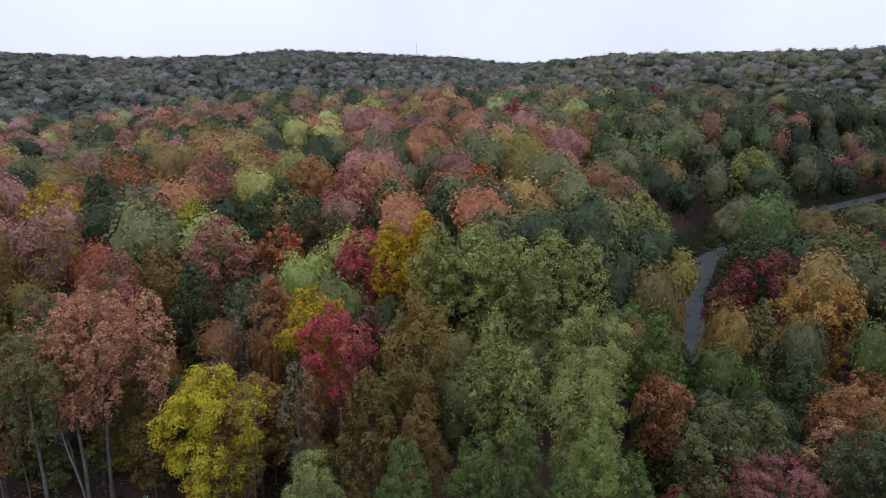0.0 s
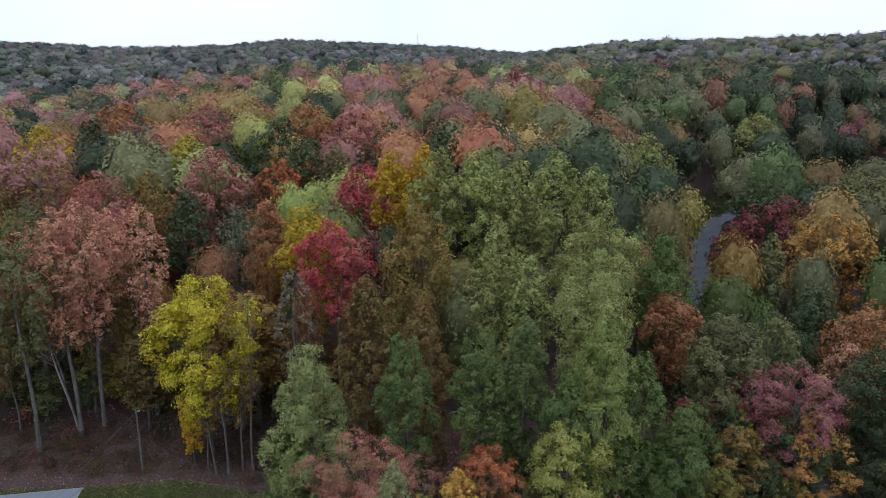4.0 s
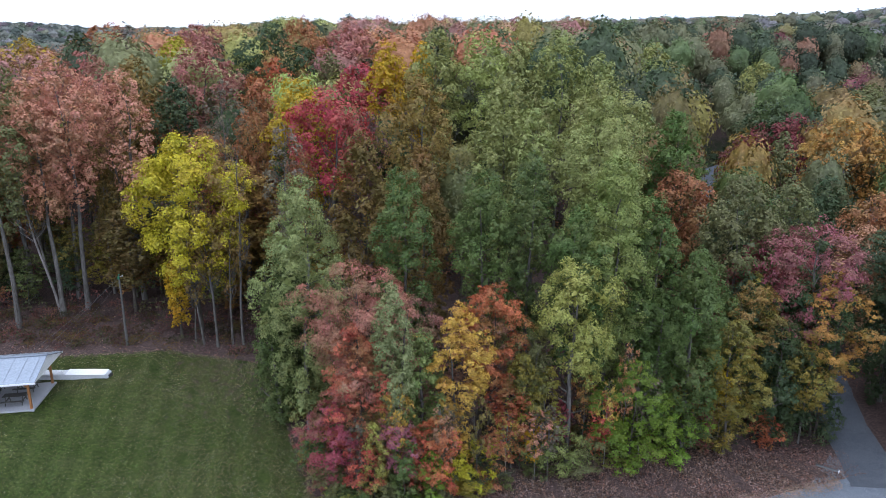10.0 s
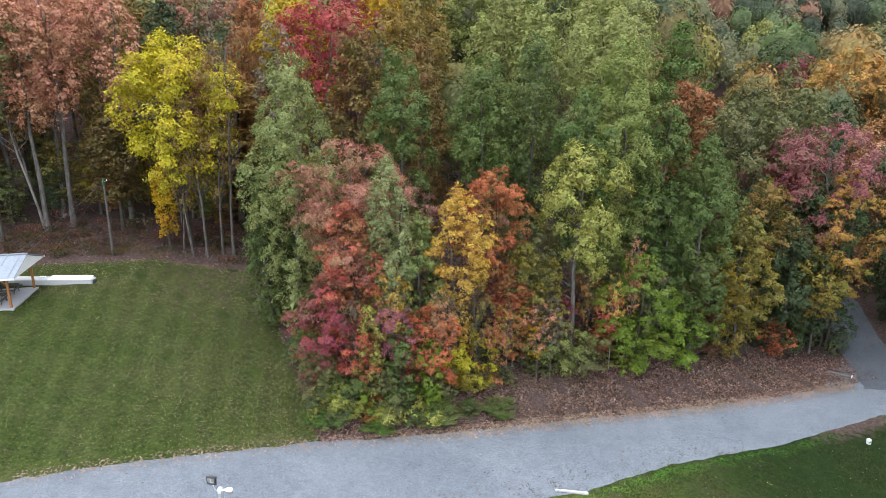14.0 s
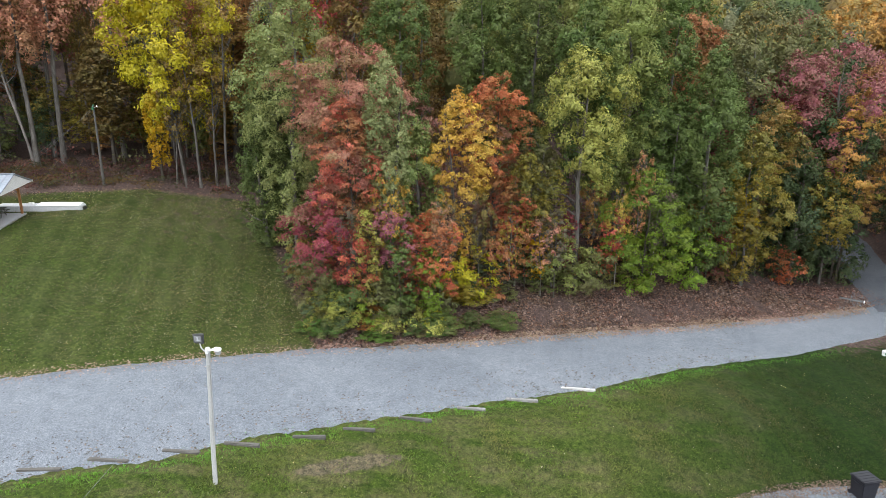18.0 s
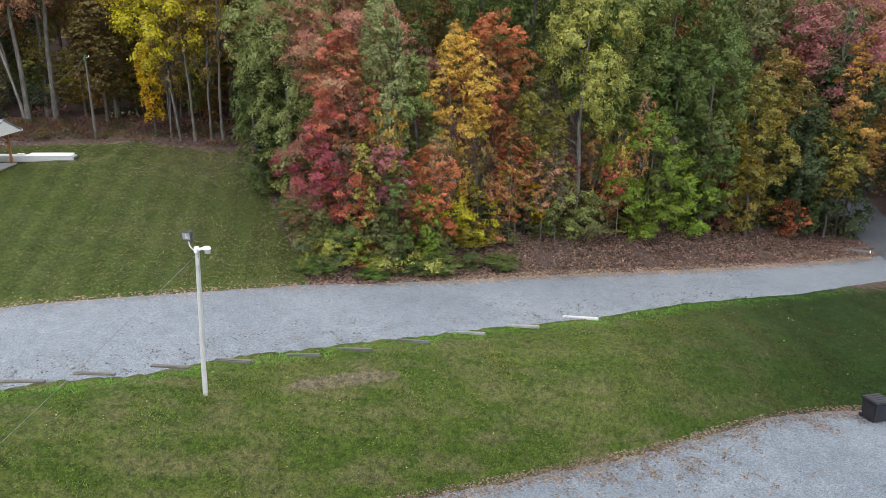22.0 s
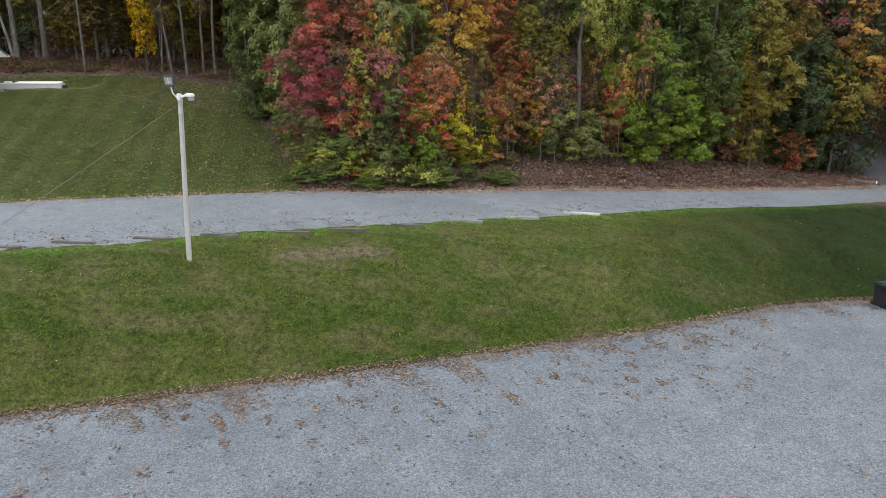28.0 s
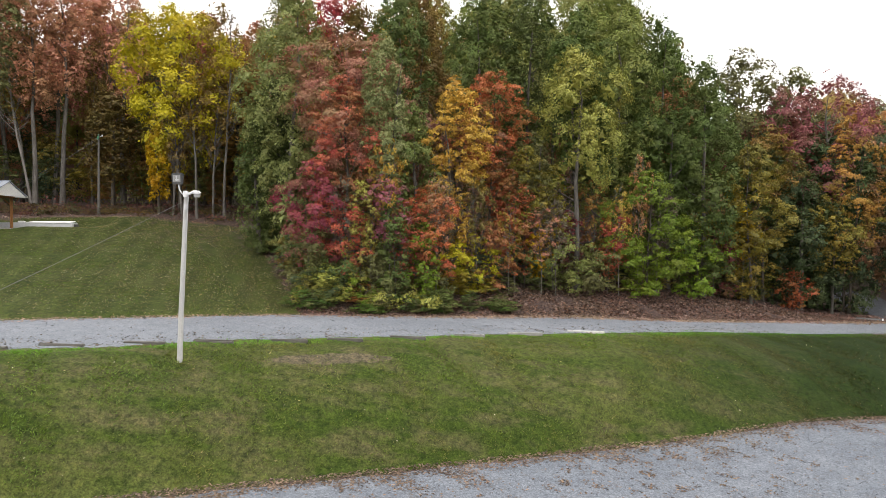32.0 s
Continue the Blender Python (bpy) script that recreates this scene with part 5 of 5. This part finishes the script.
def picnic_table(x, y, z):
    ob = thing("picnic_table", (x, y, z), "weathered grey wooden picnic table with attached benches under the shelter", "table", "picnic tables in the shelter", 12)
    for k in range(5):
        bm = bmesh.new()
        box(bm, (1.8, 0.135, 0.04), (0, -0.29 + 0.145 * k, 0.74), 0.006)
        part("tabletop_board", bm, GREY_WOOD, ob)
    for s in (-1, 1):
        bm = bmesh.new()
        box(bm, (1.8, 0.26, 0.04), (0, s * 0.68, 0.45), 0.006)
        part("bench", bm, GREY_WOOD, ob)
        for dx in (-0.65, 0.65):
            bm = bmesh.new()
            box(bm, (0.045, 0.09, 0.86), (dx, s * 0.34, 0.36), 0.006, (s * 28, 0, 0))
            part("leg", bm, GREY_WOOD, ob)
    for dx in (-0.65, 0.65):
        bm = bmesh.new()
        box(bm, (0.045, 1.55, 0.09), (dx + 0.05, 0, 0.4), 0.006)
        part("crossbar", bm, GREY_WOOD, ob)


def stone_platform():
    """The long low white block beside the shelter."""
    x, y = -31.5, 54.5
    z = 4.62
    ob = thing("concrete_platform", (x - 3.6, y, z), "long low whitewashed concrete block lying on the lawn", "platform", "", 2.0)
    bm = bmesh.new()
    box(bm, (7.2, 1.15, 1.0), (0, 0, -0.02), 0.05)
    for v in bm.verts:
        if v.co.x > 3.0:
            v.co.y *= 0.78
    part("block", bm, PALE_BLOCK, ob)
    bm = bmesh.new()
    box(bm, (3.6, 1.0, 0.06), (1.6, -0.03, 0.52), 0.015, (6, 0, 0))
    part("cover_sheet", bm, WHITE, ob, "bright white cover sheet")
    bm = bmesh.new()
    box(bm, (0.5, 0.3, 0.14), (-0.9, 0.1, 0.54), 0.02)
    part("lid", bm, WHITE, ob)
    bm = bmesh.new()
    box(bm, (0.16, 0.5, 0.28), (3.66, 0.05, 0.2), 0.02)
    part("end_plate", bm, DARK_METAL, ob)


# ---- wheel stops, bin, box ----
def wheel_stops():
    rng = np.random.default_rng(5)
    marks = [(7.28, 33.6, -7, 1.9), (4.0, 32.1, -5, 1.75), (1.25, 31.0, -6, 1.5), (-1.6, 29.75, -9, 1.7), (-4.3, 28.6, -3, 1.6), (-6.6, 27.75, 2, 1.6),
             (-9.6, 26.9, -5, 1.75), (-12.2, 26.2, -4, 1.8), (-15.2, 25.4, -3, 1.9), (-17.9, 24.6, 4, 1.9), (-20.6, 23.4, 8, 1.8)]
    for k, (x, y, a, long) in enumerate(marks):
        z = float(land(x, y))
        pale = k in (0, 1, 2)
        ob = thing("wheel_stop", (x, y, z - 0.02), ("whitewashed, peeling" if pale else "weathered grey half-sunken") + " wooden wheel-stop timber at the gravel's edge", "wheel stop", "wheel stops along the road", a)
        bm = bmesh.new()
        box(bm, (long, 0.2, 0.2), (0, 0, 0.03), 0.035)
        for v in bm.verts:
            v.co += Vector(rng.normal(0, 0.008, 3))
        part("timber", bm, OLD_PAINT if k == 0 else WORN_PAINT if pale else GREY_WOOD, ob)
        for s in (-1, 1):
            part("spike", rod(bmesh.new(), (s * long * 0.36, 0, 0.1), (s * long * 0.36, 0, 0.145), 0.025, sides=8), DARK_METAL, ob)


def rubbish_bin():
    x, y = 20.9, 28.9
    ob = thing("rubbish_bin", (x, y, LOT_Z + 0.03), "black plastic rubbish bin with ribbed lid on the gravel lot", "bin", "", 14)
    bm = bmesh.new()
    box(bm, (0.98, 0.85, 0.98), (0, 0, 0.52), 0.05)
    for v in bm.verts:
        k = 0.86 + 0.14 * v.co.z
        v.co.x, v.co.y = v.co.x * k, v.co.y * k
    part("body", bm, BLACK_PLASTIC, ob)
    bm = bmesh.new()
    box(bm, (1.06, 0.95, 0.12), (0, 0, 1.06), 0.035)
    lid = part("lid", bm, BLACK_PLASTIC, ob)
    for k in range(4):
        bm = bmesh.new()
        box(bm, (0.94, 0.09, 0.03), (0, -0.3 + 0.2 * k, 1.13), 0.012)
        part("rib", bm, BLACK_PLASTIC, lid)
    for s in (-1, 1):
        bm = bmesh.new()
        box(bm, (0.07, 0.3, 0.06), (s * 0.52, 0, 0.86), 0.015)
        part("handle", bm, BLACK_PLASTIC, ob)
        part("wheel", rod(bmesh.new(), (s * 0.36, 0.36, 0.11), (s * 0.46, 0.36, 0.11), 0.11, sides=16), BLACK_PLASTIC, ob)
    bm = bmesh.new()
    box(bm, (0.012, 0.17, 0.24), (0.5, -0.12, 0.72), 0.003)
    part("sticker", bm, WHITE, ob, "white sticker")


def marker_box():
    x, y = 29.1, 41.6
    z = float(land(x, y))
    ob = thing("utility_marker", (x, y, z), "small white and green utility box at the road corner", "utility box", "", 20)
    bm = bmesh.new()
    box(bm, (0.24, 0.22, 0.42), (0, 0, 0.16), 0.02)
    part("body", bm, WHITE, ob)
    bm = bmesh.new()
    box(bm, (0.15, 0.02, 0.14), (0, -0.116, 0.22), 0.004)
    part("plate", bm, GREEN_PAINT, ob, "green plate")
    bm = bmesh.new()
    box(bm, (0.27, 0.25, 0.05), (0, 0, 0.385), 0.012)
    part("lid", bm, WHITE, ob)


def culvert():
    """The low rim of a ditch pipe at the bend."""
    x, y = 33.0, 52.7
    z = float(land(x, y))
    ob = thing("culvert_pipe", (x, y, z), "dark drain pipe end half buried in leaves beside the lane", "drain pipe", "", -35)
    bm = bmesh.new()
    rod(bm, (-0.9, 0, -0.02), (0.9, 0, -0.02), 0.2, sides=16)
    part("pipe", bm, DARK_METAL, ob)
    part("rim", rod(bmesh.new(), (0.86, 0, -0.02), (0.93, 0, -0.02), 0.23, sides=16), ALU, ob)


lamp_tip = light_pole()
pole_tip = utility_pole()
picnic_shelter()
stone_platform()
wheel_stops()
rubbish_bin()
marker_box()
culvert()
span("overhead_wire", (lamp_tip.x - 0.05, lamp_tip.y, lamp_tip.z - 0.3), (-17.6, 4.3, -1.97), 0.25, "thin grey overhead wire from the light pole")
for k in range(2):
    span("service_wire", (pole_tip[0], pole_tip[1], pole_tip[2] - 0.2 * k), (-37.2 - 0.9 * k, 54.6, 7.25), 0.12, "thin grey service wire from utility pole to shelter roof", 0.008)
span("guy_wire", (pole_tip[0], pole_tip[1], pole_tip[2] - 0.5), (-37.6, 58.2, float(land(-37.6, 58.2))), 0.0, "taut guy wire from the utility pole to the ground", 0.008)


def mast():
    x, y = -97, 1330
    z = float(land(x, y))
    ob = thing("radio_mast", (x, y, z), "thin pale lattice radio mast on the far ridge", "mast")
    for s in range(3):
        a = s * 2.094
        part("leg", rod(bmesh.new(), (1.2 * math.cos(a), 1.2 * math.sin(a), 0), (0.5 * math.cos(a), 0.5 * math.sin(a), 44), 0.22, 0.15, 6), WHITE, ob)
    for k in range(8):
        bm = bmesh.new()
        r = 1.2 - 0.7 * k / 8
        for s in range(3):
            a, b = s * 2.094, (s + 1) * 2.094
            rod(bm, (r * math.cos(a), r * math.sin(a), 5.5 * k), (r * math.cos(b), r * math.sin(b), 5.5 * k + 5.0), 0.1, sides=5)
        part("brace", bm, WHITE, ob)


mast()
# ---- grass, fallen leaves, stones ----
def scatter(name, at, size, colours, flat, label, category, rng):
    """Single small leaves lying on the ground, each with its own tint."""
    n = len(at)
    out = unit(np.array([0, 0, 1.0]) + rng.normal(0, flat, (n, 3)))
    verts, faces = leaf_tris(rng, at, out, size * 1.3)
    me = mesh_of(name, verts, faces, FAR_LEAVES)
    pick = np.array(colours)[rng.integers(0, len(colours), n)] * rng.uniform(0.7, 1.3, (n, 1))
    data = np.zeros((n * 3, 4), np.float32)
    data[:, :3] = np.repeat(pick, 3, 0)
    me.attributes.new("tint", "FLOAT_COLOR", "POINT").data.foreach_set("color", data.ravel())
    tagged(new(name, me), label, category, kind="stuff")


def spots(rng, count, x0, x1, y0, y1, keep):
    """Random places in a box, kept with the chance that keep gives."""
    x, y = rng.uniform(x0, x1, count), rng.uniform(y0, y1, count)
    k = rng.random(count) < keep(x, y)
    x, y = x[k], y[k]
    return np.stack([x, y, land(x, y)], 1)


def is_grass(x, y):
    bank = (y > lot_edge(x) + 0.25) & (y < road_near(x) - 0.2)
    lawn = (y > road_far(x) + 0.2)
    return (bank | lawn) & (litter_share(x, y) < 0.6)


def patchy(x, y, a, b):
    return np.clip(0.5 + 0.5 * np.sin(x * a + 2.1 * np.sin(y * b)) * np.sin(y * a * 1.3 + 1.7 * np.sin(x * b * 1.2)) + 0.25 * np.sin(x * 3.1 * a + y * 2.3 * b), 0, 1)


def small_stuff():
    rng = np.random.default_rng(61)
    pale = [(0.26, 0.22, 0.10), (0.22, 0.165, 0.08), (0.34, 0.31, 0.22), (0.15, 0.10, 0.05)]
    brown = [(0.105, 0.065, 0.05), (0.17, 0.11, 0.085), (0.24, 0.17, 0.14), (0.06, 0.042, 0.035), (0.19, 0.10, 0.07), (0.14, 0.10, 0.09)]
    lawn = spots(rng, 190000, -48, -6, 30, 60, lambda x, y: is_grass(x, y) * (y > road_far(x)) * (0.1 + 0.6 * smooth(-32, -10, x) * smooth(34, 44, y) + 0.5 * smooth(48, 57, y)))
    bank = spots(rng, 15000, -24, 34, 14, 44, lambda x, y: is_grass(x, y) * (y < road_near(x)) * (0.1 + 0.12 * smooth(6, 20, x)))
    at = np.concatenate([lawn, bank])
    at[:, 2] += 0.05
    scatter("fallen_leaves", at, 0.046, pale, 0.35, "pale yellow leaves scattered over the grass", "leaves", rng)
    wood = np.concatenate([spots(rng, 70000, -50, 40, 36, 70, lambda x, y: (litter_share(x, y) > 0.5) * (y > road_far(x) - 0.3) * smooth(74, 44, y) * free_mask(x, y)), spots(rng, 130000, -10, 36, 36, 56, lambda x, y: (litter_share(x, y) > 0.4) * (y > road_far(x) - 0.3) * (y < road_far(x) + 6) * 1.0)])
    wood[:, 2] += 0.03
    scatter("leaf_litter", wood, 0.13, brown, 0.5, "brown and purple-grey leaf litter under the trees", "leaves", rng)
    verge = spots(rng, 480000, -26, 33, 28, 52, lambda x, y: np.where(y < road_far(x) + 0.5, smooth(1.7, 0.1, np.abs(y - road_far(x) + 0.25)) ** 1.5 * (0.35 + 0.65 * patchy(x, y, 1.7, 1.1)) * (0.25 + 0.6 * smooth(-10, 10, x)), 0))
    verge[:, 2] += 0.05
    lot = spots(rng, 260000, -20, 26, 3, 30.5, lambda x, y: (y < lot_edge(x) + 0.6) * (1.1 * smooth(0.9, 0, np.abs(y - lot_edge(x))) + (0.1 + 0.9 * patchy(x, y, 0.5, 0.8)) * 1.3 * patchy(x, y, 2.3, 1.7) ** 7 * smooth(8, 2, lot_edge(x) - y) * smooth(17, 11, x) + 0.9 * patchy(x, y, 0.9, 0.6) ** 4 * smooth(3, 0.4, lot_edge(x) - y) + 0.007))
    lot[:, 2] += 0.045
    road = spots(rng, 70000, -30, 20, 20, 46, lambda x, y: (y > road_near(x) + 0.1) * (y < road_far(x)) * (0.6 * smooth(4.6, 0.8, y - road_near(x)) * patchy(x, y, 1.3, 0.9) ** 2 + 0.02))
    road[:, 2] += 0.045
    debris = [(0.06, 0.056, 0.052), (0.10, 0.088, 0.075), (0.14, 0.105, 0.08), (0.085, 0.08, 0.075)]
    scatter("road_debris", road, 0.075, debris, 0.3, "dull grey-brown leaf scraps pressed into the gravel road", "leaves", rng)
    straw = [(0.30, 0.21, 0.155), (0.20, 0.15, 0.10), (0.27, 0.20, 0.13), (0.14, 0.10, 0.07), (0.09, 0.07, 0.055)]
    scatter("drifted_leaves", verge, 0.08, straw[:3] + [(0.34, 0.25, 0.21), (0.27, 0.18, 0.15)], 0.35, "pale pinkish-brown leaves drifted along the road's edge", "leaves", rng)
    scatter("lot_leaves", lot, 0.068, [(0.11, 0.08, 0.06), (0.16, 0.112, 0.08), (0.08, 0.062, 0.052), (0.20, 0.145, 0.105)], 0.22, "dull brown leaves drifted in clumps on the parking lot", "leaves", rng)
    # grass tufts: three blades each
    near = spots(rng, 300000, -26, 36, 14, 46, lambda x, y: is_grass(x, y) * (y < road_near(x)) * (0.3 + 0.7 * patchy(x, y, 0.8, 0.6)))
    back = spots(rng, 90000, -46, -6, 30, 60, lambda x, y: is_grass(x, y) * (y > road_far(x)) * (0.2 + 0.6 * patchy(x, y, 0.5, 0.7)))
    fringe = spots(rng, 110000, -30, 34, 14, 50, lambda x, y: smooth(1.5, 0.2, np.abs(y - road_near(x) + 0.35)) * patchy(x, y, 1.9, 1.3) ** 1.5)
    near = np.concatenate([near, fringe])
    at = np.concatenate([near, back])
    n = len(at)
    verts, tall = [], rng.uniform(0.04, 0.11, (n, 1)) * np.concatenate([np.ones((len(near), 1)), np.full((len(back), 1), 0.8)])
    for k in range(2):
        a = rng.uniform(0, 6.28, n)
        side = np.stack([np.cos(a), np.sin(a), np.zeros(n)], 1)
        lean = np.stack([rng.normal(0, 0.1, n), rng.normal(0.05, 0.1, n), np.zeros(n)], 1)
        o = np.stack([rng.normal(0, 0.03, n), rng.normal(0, 0.03, n), np.full(n, -0.01)], 1)
        verts += [at + o - side * 0.016, at + o + side * 0.016, at + o + lean + np.concatenate([np.zeros((n, 2)), tall], 1)]
    v = np.stack(verts, 1).reshape(-1, 3)
    me = mesh_of("grass", v, np.arange(len(v)).reshape(-1, 3), FAR_LEAVES)
    greens = np.array([(0.10, 0.165, 0.02), (0.12, 0.175, 0.028), (0.085, 0.145, 0.016), (0.12, 0.135, 0.035), (0.09, 0.15, 0.016)])
    tint = greens[rng.integers(0, 5, n)] * rng.uniform(0.7, 1.1, (n, 1)) * np.concatenate([np.full((len(near), 1), 0.85), np.full((len(back), 1), 0.72)])
    warm = 0.6 * (patchy(at[:, :1], at[:, 1:2], 0.42, 0.37) ** 1.6) * smooth(-16, -6, at[:, :1]) * (at[:, 1:2] < road_near(at[:, :1]))
    tint = tint * (1 - warm) + warm * np.array([0.15, 0.125, 0.045])
    # tree shade painted into the blades too: darker towards the east
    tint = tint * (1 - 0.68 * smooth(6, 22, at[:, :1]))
    edge = smooth(1.6, 0.2, road_near(at[:, 0]) - at[:, 1])[:, None] * np.concatenate([np.ones((len(near), 1)), np.zeros((len(back), 1))])
    tint = tint * (1 - edge) + edge * np.array([0.09, 0.21, 0.024]) * (1 - 0.5 * smooth(9, 27, at[:, :1]))
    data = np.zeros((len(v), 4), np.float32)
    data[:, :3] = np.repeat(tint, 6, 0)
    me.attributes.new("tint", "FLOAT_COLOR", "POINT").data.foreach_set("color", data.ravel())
    tagged(new("grass", me), "short tufted green grass on the bank and lawn", "grass", kind="stuff")
    # loose stones on the gravel
    st = np.concatenate([spots(rng, 9000, -20, 26, 4, 30, lambda x, y: (y < lot_edge(x) - 0.2) * 1.0), spots(rng, 2500, -26, 32, 24, 50, lambda x, y: ((y > road_near(x) + 0.2) & (y < road_far(x) - 0.2)) * 1.0)])
    st[:, 2] += 0.04
    n = len(st)
    octa = np.array([(1, 0, 0), (-1, 0, 0), (0, 1, 0), (0, -1, 0), (0, 0, 0.7), (0, 0, -0.7)], float)
    r = rng.uniform(0.015, 0.045, (n, 1, 1))
    v = (st[:, None] + octa[None] * r * rng.uniform(0.6, 1.3, (n, 6, 1))).reshape(-1, 3)
    f = np.array([(0, 2, 4), (2, 1, 4), (1, 3, 4), (3, 0, 4), (2, 0, 5), (1, 2, 5), (3, 1, 5), (0, 3, 5)])
    me = mesh_of("loose_stones", v, (f[None] + (np.arange(n) * 6)[:, None, None]).reshape(-1, 3), GRAVEL)
    tagged(new("loose_stones", me), "loose pale gravel stones", "gravel", kind="stuff")


def free_mask(x, y):
    return (np.abs(x - lane_x(y)) > 2.6) | (y < 47)


small_stuff()
